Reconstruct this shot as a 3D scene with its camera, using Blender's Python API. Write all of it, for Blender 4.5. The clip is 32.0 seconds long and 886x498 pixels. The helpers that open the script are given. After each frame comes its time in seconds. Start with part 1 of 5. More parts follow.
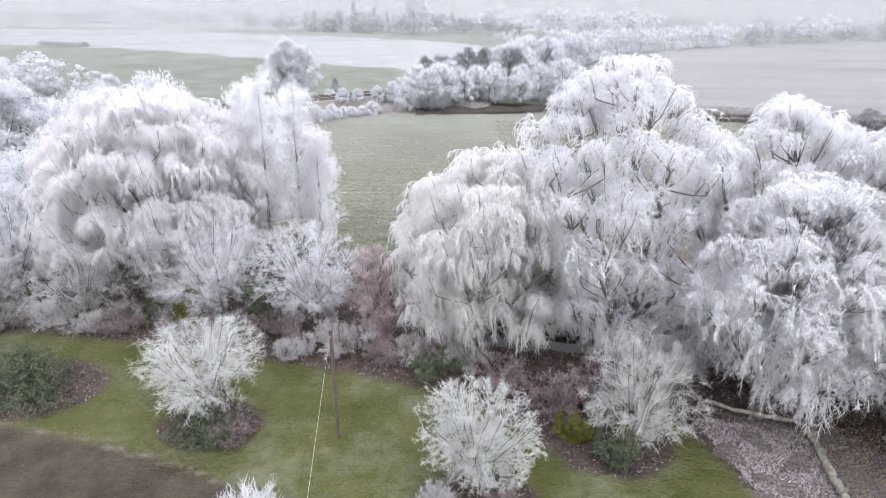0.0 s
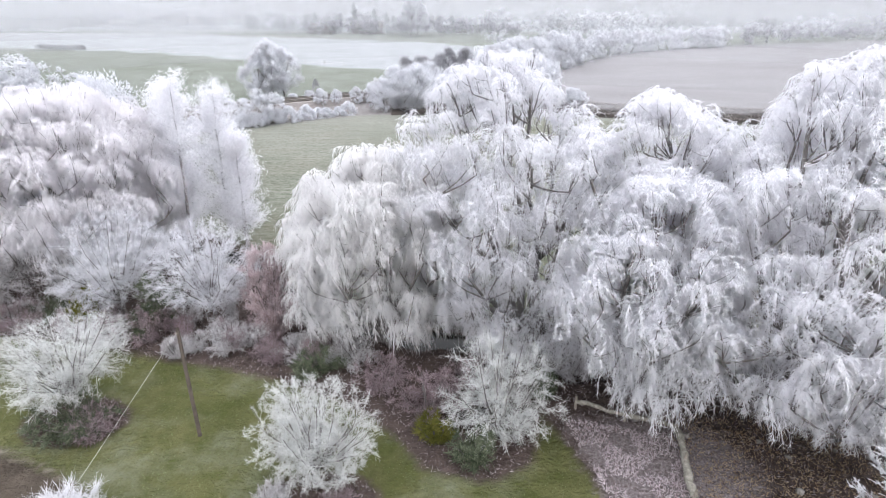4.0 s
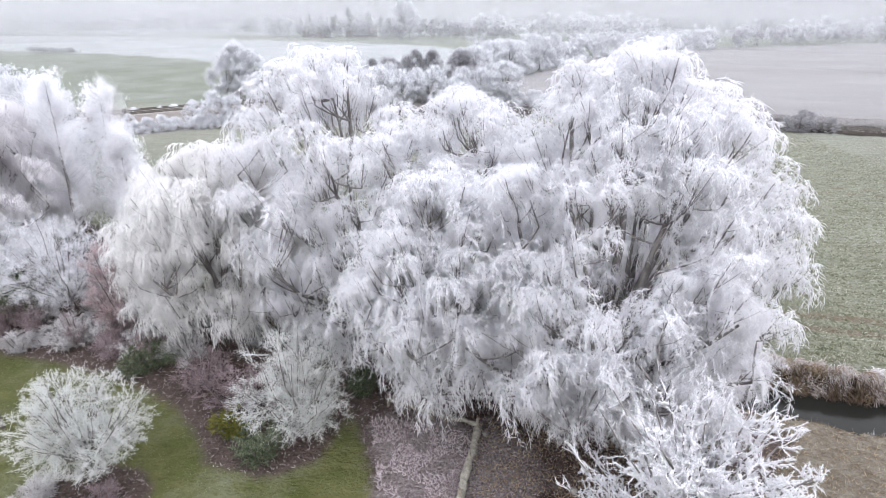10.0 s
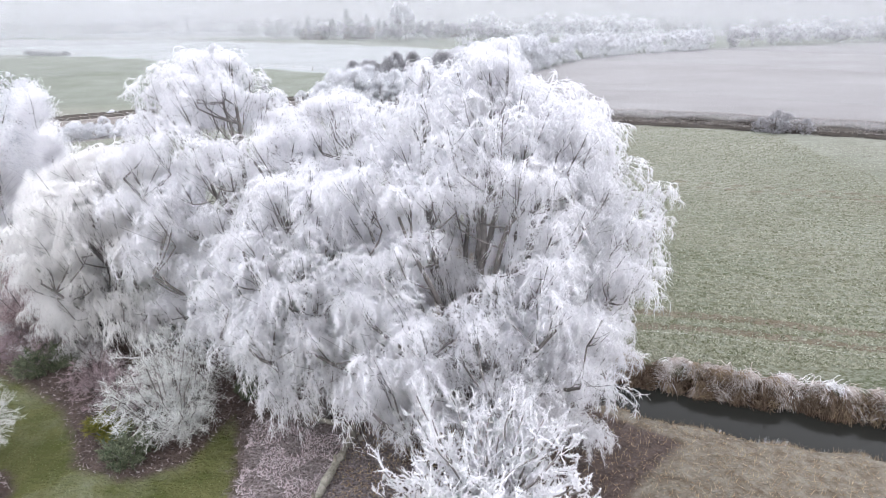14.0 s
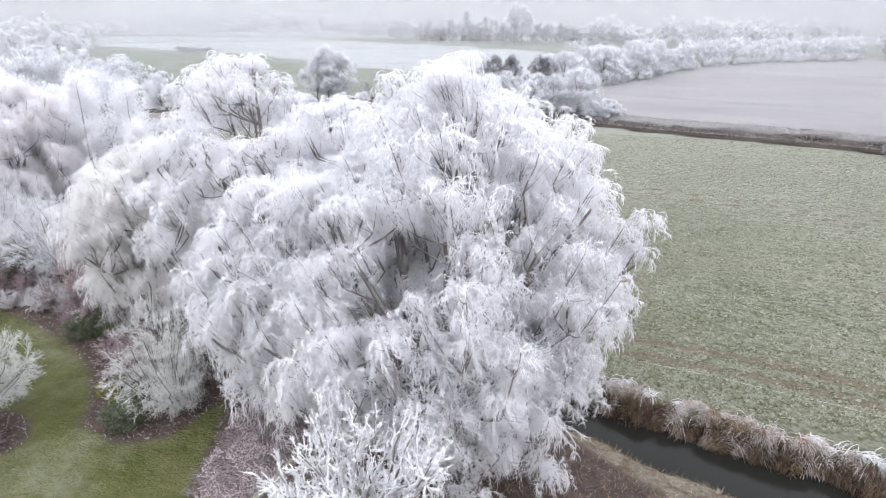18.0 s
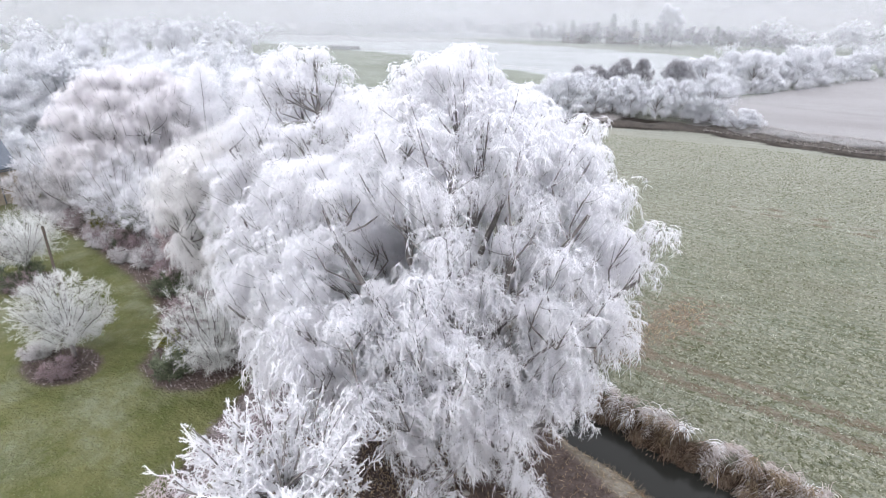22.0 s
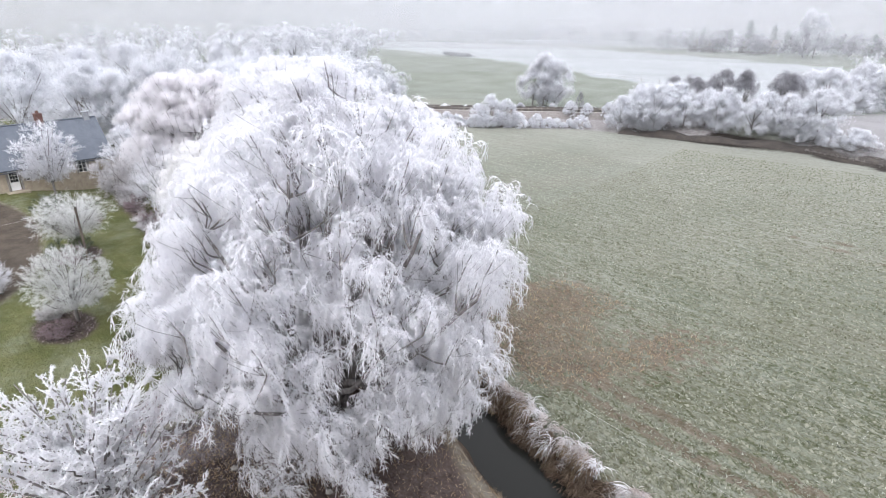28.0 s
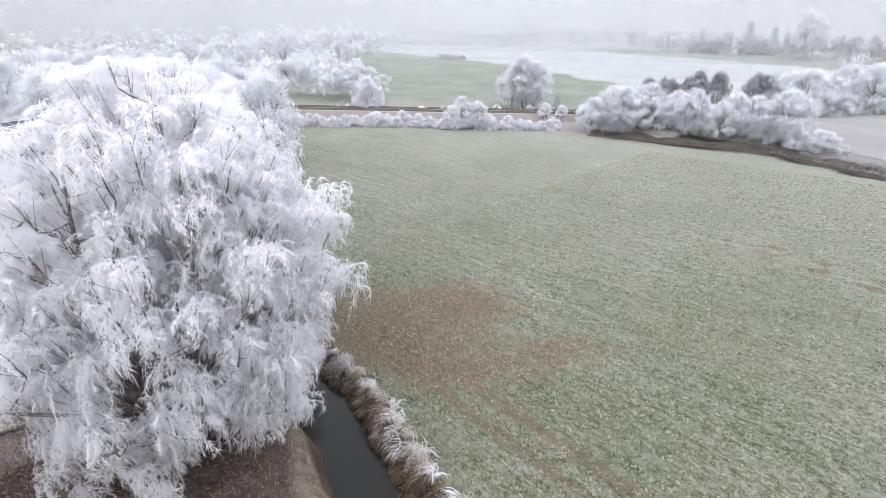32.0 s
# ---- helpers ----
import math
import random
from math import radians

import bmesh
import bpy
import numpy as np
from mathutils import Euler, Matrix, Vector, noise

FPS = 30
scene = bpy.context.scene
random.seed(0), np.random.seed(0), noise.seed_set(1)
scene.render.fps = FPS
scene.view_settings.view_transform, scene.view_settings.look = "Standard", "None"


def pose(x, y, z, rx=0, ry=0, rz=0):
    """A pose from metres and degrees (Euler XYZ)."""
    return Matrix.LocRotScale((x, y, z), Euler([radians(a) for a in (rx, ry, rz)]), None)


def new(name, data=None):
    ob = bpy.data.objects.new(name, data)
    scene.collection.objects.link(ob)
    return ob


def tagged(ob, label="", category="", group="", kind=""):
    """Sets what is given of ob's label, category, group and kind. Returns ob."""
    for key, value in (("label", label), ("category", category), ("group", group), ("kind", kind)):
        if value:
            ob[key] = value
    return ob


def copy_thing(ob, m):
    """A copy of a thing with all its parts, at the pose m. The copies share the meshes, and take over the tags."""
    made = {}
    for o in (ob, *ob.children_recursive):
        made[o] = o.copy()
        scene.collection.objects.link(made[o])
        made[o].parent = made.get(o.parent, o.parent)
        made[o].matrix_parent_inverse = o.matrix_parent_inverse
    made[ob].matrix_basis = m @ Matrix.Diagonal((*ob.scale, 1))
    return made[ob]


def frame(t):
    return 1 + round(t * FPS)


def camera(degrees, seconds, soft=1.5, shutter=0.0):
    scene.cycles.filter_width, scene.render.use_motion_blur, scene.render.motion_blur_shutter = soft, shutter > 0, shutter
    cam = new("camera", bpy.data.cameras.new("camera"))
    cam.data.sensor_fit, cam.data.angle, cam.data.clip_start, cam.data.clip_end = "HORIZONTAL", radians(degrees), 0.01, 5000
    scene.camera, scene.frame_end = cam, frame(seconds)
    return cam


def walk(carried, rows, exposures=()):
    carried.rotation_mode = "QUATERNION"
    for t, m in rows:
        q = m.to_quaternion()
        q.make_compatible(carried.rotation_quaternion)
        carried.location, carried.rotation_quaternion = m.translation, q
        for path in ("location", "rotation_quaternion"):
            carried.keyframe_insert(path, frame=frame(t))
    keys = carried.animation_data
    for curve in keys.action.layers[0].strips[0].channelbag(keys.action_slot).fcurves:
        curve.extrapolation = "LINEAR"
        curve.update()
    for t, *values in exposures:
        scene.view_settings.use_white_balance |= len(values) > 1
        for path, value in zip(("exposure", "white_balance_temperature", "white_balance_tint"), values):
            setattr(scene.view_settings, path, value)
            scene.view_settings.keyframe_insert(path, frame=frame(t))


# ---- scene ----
cam = camera(76.40, 32.0, soft=0.85)
# seconds, place in metres, pitch, roll, yaw
ROWS = [
    (0.0, -0.000, 0.000, 17.170, -23.78, 0.45, 0.00),
    (0.5, 0.864, 0.044, 17.145, -23.76, 0.42, 0.18),
    (1.0, 1.683, 0.086, 17.092, -23.71, 0.37, 0.32),
    (1.5, 2.492, 0.124, 17.030, -23.66, 0.34, 0.50),
    (2.0, 3.280, 0.164, 16.976, -23.63, 0.29, 0.67),
    (2.5, 4.044, 0.209, 16.925, -23.61, 0.22, 0.83),
    (3.0, 4.802, 0.251, 16.896, -23.60, 0.18, 0.97),
    (3.5, 5.562, 0.287, 16.876, -23.59, 0.13, 1.11),
    (5.5, 8.632, 0.360, 16.763, -23.49, -0.03, 1.58),
    (6.0, 9.390, 0.367, 16.721, -23.45, -0.02, 1.65),
    (6.5, 10.147, 0.367, 16.694, -23.39, 0.00, 1.74),
    (7.0, 10.890, 0.361, 16.673, -23.39, 0.03, 1.79),
    (7.5, 11.640, 0.361, 16.660, -23.36, 0.05, 1.89),
    (8.0, 12.392, 0.352, 16.649, -23.31, 0.09, 1.99),
    (8.5, 13.120, 0.342, 16.652, -23.29, 0.09, 2.04),
    (9.0, 13.832, 0.355, 16.660, -23.29, 0.05, 2.13),
    (9.5, 14.543, 0.407, 16.638, -23.28, 0.04, 2.25),
    (10.0, 15.209, 0.486, 16.598, -23.26, 0.00, 2.32),
    (10.5, 15.858, 0.556, 16.560, -23.22, -0.06, 2.44),
    (11.0, 16.513, 0.630, 16.537, -23.20, -0.11, 2.56),
    (11.5, 17.181, 0.692, 16.521, -23.21, -0.15, 2.68),
    (12.0, 17.853, 0.747, 16.514, -23.20, -0.18, 2.81),
    (12.5, 18.534, 0.795, 16.527, -23.14, -0.22, 2.88),
    (13.0, 19.263, 0.831, 16.551, -23.12, -0.26, 3.00),
    (13.5, 20.011, 0.858, 16.574, -23.11, -0.31, 3.09),
    (14.0, 20.751, 0.890, 16.596, -23.11, -0.33, 3.20),
    (14.5, 21.443, 0.955, 16.639, -23.12, -0.32, 3.46),
    (16.5, 24.129, 1.451, 16.877, -23.10, 0.07, 10.47),
    (17.0, 24.762, 1.647, 16.901, -23.07, 0.05, 12.71),
    (17.5, 25.342, 1.872, 16.914, -22.99, 0.03, 14.13),
    (18.0, 25.890, 2.077, 16.909, -22.94, 0.06, 15.15),
    (18.5, 26.431, 2.263, 16.852, -22.93, 0.10, 15.90),
    (19.0, 26.966, 2.449, 16.778, -22.92, 0.16, 18.18),
    (19.5, 27.492, 2.660, 16.718, -22.90, 0.18, 20.56),
    (20.0, 28.047, 2.889, 16.666, -22.88, 0.20, 22.89),
    (20.5, 28.615, 3.108, 16.647, -22.86, 0.19, 24.86),
    (21.0, 29.158, 3.330, 16.623, -22.82, 0.18, 26.59),
    (21.5, 29.689, 3.601, 16.612, -22.79, 0.23, 27.98),
    (22.0, 30.215, 3.907, 16.611, -22.78, 0.27, 29.39),
    (22.5, 30.763, 4.221, 16.620, -22.75, 0.26, 30.93),
    (23.0, 31.315, 4.547, 16.620, -22.69, 0.21, 32.46),
    (23.5, 31.874, 4.877, 16.615, -22.64, 0.19, 33.90),
    (24.0, 32.468, 5.219, 16.626, -22.59, 0.17, 35.42),
    (24.5, 33.103, 5.602, 16.673, -22.54, 0.28, 37.00),
    (26.5, 35.576, 7.302, 16.809, -22.35, 0.31, 41.13),
    (27.0, 36.210, 7.793, 16.835, -22.32, 0.21, 41.57),
    (27.5, 36.863, 8.324, 16.847, -22.27, 0.15, 41.89),
    (28.0, 37.508, 8.882, 16.840, -22.21, 0.08, 42.17),
    (28.5, 38.158, 9.455, 16.820, -22.15, 0.03, 42.39),
    (29.0, 38.812, 10.046, 16.807, -22.11, -0.02, 42.58),
    (29.5, 39.474, 10.655, 16.814, -22.08, -0.06, 42.75),
    (30.0, 40.132, 11.295, 16.824, -22.07, -0.09, 42.90),
    (30.5, 40.774, 11.977, 16.818, -22.04, -0.11, 43.05),
    (31.0, 41.422, 12.664, 16.786, -22.01, -0.13, 43.18),
    (31.5, 42.076, 13.350, 16.747, -21.97, -0.16, 43.32),
    (32.0, 42.756, 14.037, 16.707, -21.95, -0.17, 43.43),
]
walk(cam, [(t, pose(x, y, z, 90 + pitch, 0, yaw) @ pose(0, 0, 0, 0, 0, roll)) for t, x, y, z, pitch, roll, yaw in ROWS])

# ---- sky and light: a bright overcast winter day ----
world = bpy.data.worlds.new("overcast")
scene.world = world
world.use_nodes = True
wt = world.node_tree
sky = wt.nodes.new("ShaderNodeTexSky")
sky.sky_type, sky.sun_disc = "NISHITA", False
sky.sun_elevation, sky.sun_rotation = radians(28), radians(212)
sky.air_density, sky.dust_density = 1.0, 4.0
cloud = wt.nodes.new("ShaderNodeMix")
cloud.data_type = "RGBA"
cloud.inputs[0].default_value = 0.82
cloud.inputs[7].default_value = (34.6, 35.3, 38.0, 1)
wt.links.new(sky.outputs[0], cloud.inputs[6])
back = wt.nodes["Background"]
back.inputs[1].default_value = 0.130
wt.links.new(cloud.outputs[2], back.inputs[0])

sun = new("sun", bpy.data.lights.new("sun", "SUN"))
sun.data.energy, sun.data.angle, sun.data.color = 1.5, radians(40), (1.0, 0.975, 0.95)
sun.matrix_world = pose(0, 0, 60, 53, 0, 32)

# ---- materials ----
def nodes_of(name):
    m = bpy.data.materials.new(name)
    m.use_nodes = True
    return m, m.node_tree, m.node_tree.nodes["Principled BSDF"]


def coords(nt):
    n = nt.nodes.new("ShaderNodeNewGeometry")
    return n.outputs["Position"]


def noise_out(nt, scale, detail=4, rough=0.6, vec=None, stretch=None, distort=0.0):
    n = nt.nodes.new("ShaderNodeTexNoise")
    n.inputs["Scale"].default_value, n.inputs["Detail"].default_value = scale, detail
    n.inputs["Roughness"].default_value, n.inputs["Distortion"].default_value = rough, distort
    v = vec or coords(nt)
    if stretch:
        mp = nt.nodes.new("ShaderNodeMapping")
        mp.inputs["Scale"].default_value = stretch[:3]
        if len(stretch) > 3:
            mp.inputs["Rotation"].default_value = (0, 0, radians(stretch[3]))
        nt.links.new(v, mp.inputs[0])
        v = mp.outputs[0]
    nt.links.new(v, n.inputs["Vector"])
    return n.outputs["Fac"]


def ramp(nt, fac, lo, hi):
    n = nt.nodes.new("ShaderNodeMapRange")
    n.inputs[1].default_value, n.inputs[2].default_value = lo, hi
    nt.links.new(fac, n.inputs[0])
    return n.outputs[0]


def math_node(nt, op, a, b):
    n = nt.nodes.new("ShaderNodeMath")
    n.operation = op
    for i, v in enumerate((a, b)):
        if isinstance(v, (int, float)):
            n.inputs[i].default_value = v
        else:
            nt.links.new(v, n.inputs[i])
    return n.outputs[0]


def mix_col(nt, fac, a, b):
    n = nt.nodes.new("ShaderNodeMix")
    n.data_type = "RGBA"
    for i, v in ((0, fac), (6, a), (7, b)):
        if isinstance(v, (int, float)):
            n.inputs[i].default_value = v
        elif isinstance(v, tuple):
            n.inputs[i].default_value = (*v, 1)
        else:
            nt.links.new(v, n.inputs[i])
    return n.outputs[2]


def bump(nt, bs, height, strength, dist):
    n = nt.nodes.new("ShaderNodeBump")
    n.inputs["Strength"].default_value, n.inputs["Distance"].default_value = strength, dist
    nt.links.new(height, n.inputs["Height"])
    nt.links.new(n.outputs[0], bs.inputs["Normal"])


def twig_mat(name, a, b, rough=0.65, lo=0.0, hi=1.0, through_light=0.6):
    """Hoar frost on twigs: colour differs from twig to twig and in broad drifts; ice crystals let light through."""
    m, nt, bs = nodes_of(name)
    g = nt.nodes.new("ShaderNodeNewGeometry")
    f = ramp(nt, g.outputs["Random Per Island"], lo, hi)
    drift = ramp(nt, noise_out(nt, 0.55, 2), 0.35, 0.7)
    c = mix_col(nt, f, a, b)
    c = mix_col(nt, math_node(nt, "MULTIPLY", drift, 0.35), c, a)
    nt.links.new(c, bs.inputs["Base Color"])
    bs.inputs["Roughness"].default_value = rough
    bs.inputs["Specular IOR Level"].default_value = 0.25
    if through_light:
        tr = nt.nodes.new("ShaderNodeBsdfTranslucent")
        nt.links.new(c, tr.inputs[0])
        mx = nt.nodes.new("ShaderNodeMixShader")
        mx.inputs[0].default_value = through_light
        nt.links.new(bs.outputs[0], mx.inputs[1])
        nt.links.new(tr.outputs[0], mx.inputs[2])
        nt.links.new(mx.outputs[0], nt.nodes["Material Output"].inputs[0])
    return m


def plain_mat(name, a, b, scale=3.0, rough=0.8, bump_by=0.3, dist=0.02, metal=0.0, stretch=None):
    m, nt, bs = nodes_of(name)
    f = noise_out(nt, scale, 6, 0.65, stretch=stretch)
    f2 = noise_out(nt, scale * 7, 3, 0.6, stretch=stretch)
    c = mix_col(nt, ramp(nt, f, 0.3, 0.7), a, b)
    c = mix_col(nt, math_node(nt, "MULTIPLY", ramp(nt, f2, 0.5, 0.8), 0.4), c, tuple(min(1, 1.4 * v + 0.02) for v in b))
    nt.links.new(c, bs.inputs["Base Color"])
    bs.inputs["Roughness"].default_value, bs.inputs["Metallic"].default_value = rough, metal
    if bump_by:
        bump(nt, bs, f2, bump_by, dist)
    return m


FROST = twig_mat("hoar_frost", (0.968, 0.966, 0.984), (0.93, 0.925, 0.95), through_light=0.78)
FROST_WARM = twig_mat("hoar_frost_on_willow", (0.966, 0.96, 0.966), (0.93, 0.921, 0.924), through_light=0.78)
FROST_PINK = twig_mat("hoar_frost_on_red_twigs", (0.966, 0.956, 0.97), (0.93, 0.913, 0.934), through_light=0.78)
FROST_SHOOT = twig_mat("thick_hoar_frost", (0.95, 0.945, 0.97), (0.78, 0.775, 0.795))
FROST_BLUE = twig_mat("hoar_frost_on_bare_shoots", (0.90, 0.90, 0.93), (0.60, 0.595, 0.62))
REED_RIME = twig_mat("rimed_reed_tops", (0.84, 0.81, 0.81), (0.36, 0.28, 0.24))
# darker reed colour, for the clumps lowest on the bank
REED_DARK = twig_mat("dark_dead_reed", (0.20, 0.14, 0.10), (0.05, 0.03, 0.02), through_light=0.3)
FROST_GREY = twig_mat("thin_frost_on_brush", (0.85, 0.84, 0.86), (0.34, 0.31, 0.31))
FROST_GREEN = twig_mat("frost_on_lichen_twigs", (0.88, 0.886, 0.89), (0.52, 0.52, 0.50))
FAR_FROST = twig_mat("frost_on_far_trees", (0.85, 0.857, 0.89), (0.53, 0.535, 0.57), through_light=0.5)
PURPLE = twig_mat("purple_brown_shrub", (0.55, 0.46, 0.49), (0.16, 0.10, 0.105))
EVERGREEN = twig_mat("evergreen_needles", (0.19, 0.205, 0.14), (0.012, 0.03, 0.01), lo=0.05, hi=0.7, through_light=0.2)
YELLOWGREEN = twig_mat("yellow_green_leaves", (0.30, 0.28, 0.07), (0.07, 0.09, 0.02))
REED = twig_mat("frosted_dead_reed", (0.34, 0.26, 0.20), (0.05, 0.03, 0.02))
TUFT = twig_mat("frosted_crop_tuft", (0.46, 0.47, 0.41), (0.07, 0.085, 0.035))
STRAW = twig_mat("straw_grass", (0.52, 0.42, 0.30), (0.22, 0.15, 0.09))
BARK = plain_mat("dark_bark", (0.065, 0.056, 0.052), (0.22, 0.205, 0.20), 4.0, 0.9, 0.6, 0.03, stretch=(1, 1, 0.3))

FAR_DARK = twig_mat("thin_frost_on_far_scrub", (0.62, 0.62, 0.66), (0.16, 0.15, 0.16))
FAR_CONIFER = twig_mat("frosted_far_conifer", (0.36, 0.39, 0.40), (0.07, 0.09, 0.08), through_light=0.0)
WOOD = plain_mat("weathered_grey_wood", (0.13, 0.11, 0.09), (0.30, 0.27, 0.23), 3.0, 0.85, 0.5, 0.02)
LOG = plain_mat("frosted_rotten_log", (0.085, 0.08, 0.055), (0.32, 0.30, 0.27), 5.0, 0.9, 0.6, 0.03)
ROCK = plain_mat("pale_field_stone", (0.11, 0.10, 0.09), (0.25, 0.235, 0.22), 4.0, 0.9, 0.6, 0.03)
STONE = plain_mat("warm_limestone", (0.203, 0.165, 0.124), (0.315, 0.270, 0.210), 2.2, 0.9, 0.5, 0.02)
SLATE = plain_mat("blue_grey_slate", (0.05, 0.058, 0.075), (0.08, 0.09, 0.11), 1.2, 0.8, 0.2, 0.01)
BRICK = plain_mat("red_brick", (0.07, 0.032, 0.026), (0.115, 0.056, 0.045), 6.0)
WHITE = plain_mat("white_window_paint", (0.595, 0.595, 0.578), (0.680, 0.680, 0.663), 6.0, 0.5, 0.05)
STEEL = plain_mat("rusty_rail_steel", (0.060, 0.053, 0.048), (0.105, 0.094, 0.088), 8.0, 0.6, 0.1, 0.01, 0.4)
BALLAST = plain_mat("frosted_ballast", (0.09, 0.078, 0.072), (0.20, 0.185, 0.178), 4.0, 0.95, 0.8, 0.06)
SHEET = plain_mat("grey_sheet_roof", (0.154, 0.161, 0.175), (0.224, 0.231, 0.245), 0.6, 0.6, 0.0)
WIRE = plain_mat("frosted_cable", (0.50, 0.49, 0.46), (0.62, 0.61, 0.58), 9.0, 0.7, 0.0)
m, nt, bs = nodes_of("dark_window_glass")
bs.inputs["Base Color"].default_value = (0.02, 0.022, 0.025, 1)
bs.inputs["Roughness"].default_value = 0.08
GLASS = m
DARK_WOOD = plain_mat("dark_creosoted_wood", (0.045, 0.035, 0.03), (0.10, 0.08, 0.065), 3.0, 0.85, 0.5, 0.02)
DULL_BRICK = plain_mat("dull_far_brick", (0.055, 0.045, 0.043), (0.085, 0.068, 0.064), 0.8, 0.9, 0.0)

# ---- mesh helpers ----
def mesh_ob(name, verts, faces, material, parent=None, label="", smooth=False):
    """A mesh object from arrays of verts and of triangles or quads."""
    verts, faces = np.asarray(verts, np.float32), np.asarray(faces, np.int32)
    me = bpy.data.meshes.new(name)
    n, k = faces.shape
    me.vertices.add(len(verts))
    me.vertices.foreach_set("co", verts.ravel())
    me.loops.add(n * k)
    me.loops.foreach_set("vertex_index", faces.ravel())
    me.polygons.add(n)
    me.polygons.foreach_set("loop_start", np.arange(0, n * k, k, dtype=np.int32))
    if smooth:
        me.polygons.foreach_set("use_smooth", np.ones(n, bool))
    me.update(calc_edges=True)
    me.materials.append(material)
    ob = new(name, me)
    if parent:
        ob.parent = parent
    if label:
        tagged(ob, label)
    return ob


def part(name, bm, material, parent, label=""):
    me = bpy.data.meshes.new(name)
    bm.to_mesh(me)
    bm.free()
    me.materials.append(material)
    ob = new(name, me)
    ob.parent = parent
    if label:
        tagged(ob, label)
    return ob


def thing(name, place, label, category, group="", kind="", turn=0.0):
    ob = new(name)
    ob.matrix_world = pose(*place, 0, 0, turn)
    return tagged(ob, label, category, group, kind)


def box_bm(x0, x1, y0, y1, z0, z1, bevel=0.0, bm=None):
    bm = bm or bmesh.new()
    got = bmesh.ops.create_cube(bm, size=1, matrix=Matrix.LocRotScale(
        ((x0 + x1) / 2, (y0 + y1) / 2, (z0 + z1) / 2), None, (x1 - x0, y1 - y0, z1 - z0)))
    if bevel:
        edges = {e for v in got["verts"] for e in v.link_edges}
        bmesh.ops.bevel(bm, geom=list(edges), offset=bevel, segments=1, affect="EDGES")
    return bm


# ---- the lie of the land ----
STREAM = np.array([(-400, 120), (-60, 50), (-20, 45), (-9, 39), (-3, 31.5), (4.5, 28.7), (16.8, 27.6), (23, 27.2), (27, 25.7), (30, 24.7),
                   (36, 23.3), (40, 22.2), (60, 16), (100, 4), (400, -60)])
WIDE = np.array([(-60, 1.4), (0, 1.6), (10, 1.7), (16.8, 2.0), (23, 1.25), (27, 1.35), (36, 1.45), (100, 1.5)])
WATER, FIELD = -2.05, -1.1


def stream_y(x):
    return np.interp(x, STREAM[:, 0], STREAM[:, 1])


def smooth(v, a, b):
    u = np.clip((v - a) / (b - a), 0, 1)
    return u * u * (3 - 2 * u)


def lump(x, y, size, seed=0.0):
    """Cheap rolling unevenness, about -1 to 1."""
    x, y = x / size + seed, y / size - 0.7 * seed
    return (np.sin(x * 1.7 + 0.6 * np.sin(y * 1.3)) * np.cos(y * 1.9 + 0.8 * np.sin(x * 1.1)) + 0.5 * np.sin(3.1 * x - 2.3 * y) * np.sin(2.7 * y + x)) / 1.5


def land(x, y):
    """Height of the ground."""
    x, y = np.asarray(x, float), np.asarray(y, float)
    off = y - stream_y(x) + 0.35 * lump(x, y, 1.7, 3)
    half = np.interp(x, WIDE[:, 0], WIDE[:, 1])
    east = smooth(x, 18, 30)
    garden = -0.9 * east * smooth(off, -9, -2)
    z = np.where(off < 0,
                 garden + (-2.7 - garden) * smooth(off, -half - 1.6, -half + 0.3),
                 -2.7 + (FIELD + 2.7) * smooth(off, half - 0.4, half + 0.9))
    z = z + np.where(off > half + 0.5, 0.05 * lump(x, y, 3.0) + 0.12 * lump(x, y, 17, 5), 0.02 * lump(x, y, 2.0))
    z = z - 1.25 * smooth(y, 20, 29) * smooth(-x, 22, 30) * (1 - smooth(y, 48, 60))
    ditch = far_edge(x) - y
    z = z + 1.3 * smooth(-ditch, 0.2, 3.0) * smooth(x, -6, 6) * (1 - smooth(-ditch, 20, 45))
    return z + 3.6 * smooth(y + 0.25 * np.abs(x), 125, 215) + 0.3 * lump(x, y, 60, 2) * smooth(y, 120, 160) - 1.5 * smooth(y, 300, 420)


EDGE = np.array([(-400, -160), (-90, 40), (-52, 68), (-33, 83), (-12, 99.5), (10, 103), (22, 104.5), (36, 99), (61, 93.5), (80, 86), (400, 20)])


def far_edge(x):
    return np.interp(x, EDGE[:, 0], EDGE[:, 1])


def inside(px, py, ring):
    """1 inside the closed ring of corners."""
    ring = np.asarray(ring, float)
    res = np.zeros(px.shape, bool)
    for (xa, ya), (xb, yb) in zip(ring, np.roll(ring, -1, 0)):
        if ya != yb:
            hit = ((ya > py) != (yb > py)) & (px < (xb - xa) * (py - ya) / (yb - ya) + xa)
            res ^= hit
    return res


def zone_of(ring, width=0.5, grow=0.02):
    """Soft mask of a ring: half at its edge, over a width that grows with distance."""
    ring = np.asarray(ring, float)
    best = np.full(GX.shape, 1e9)
    for a, b in zip(ring, np.roll(ring, -1, 0)):
        d = b - a
        u = np.clip(((GX - a[0]) * d[0] + (GY - a[1]) * d[1]) / max(d @ d, 1e-9), 0, 1)
        best = np.minimum(best, np.hypot(GX - a[0] - u * d[0], GY - a[1] - u * d[1]))
    w = width + grow * np.hypot(GX - 20, GY - 5)
    return np.clip(0.5 + np.where(inside(GX, GY, ring), best, -best) / (2 * w), 0, 1)


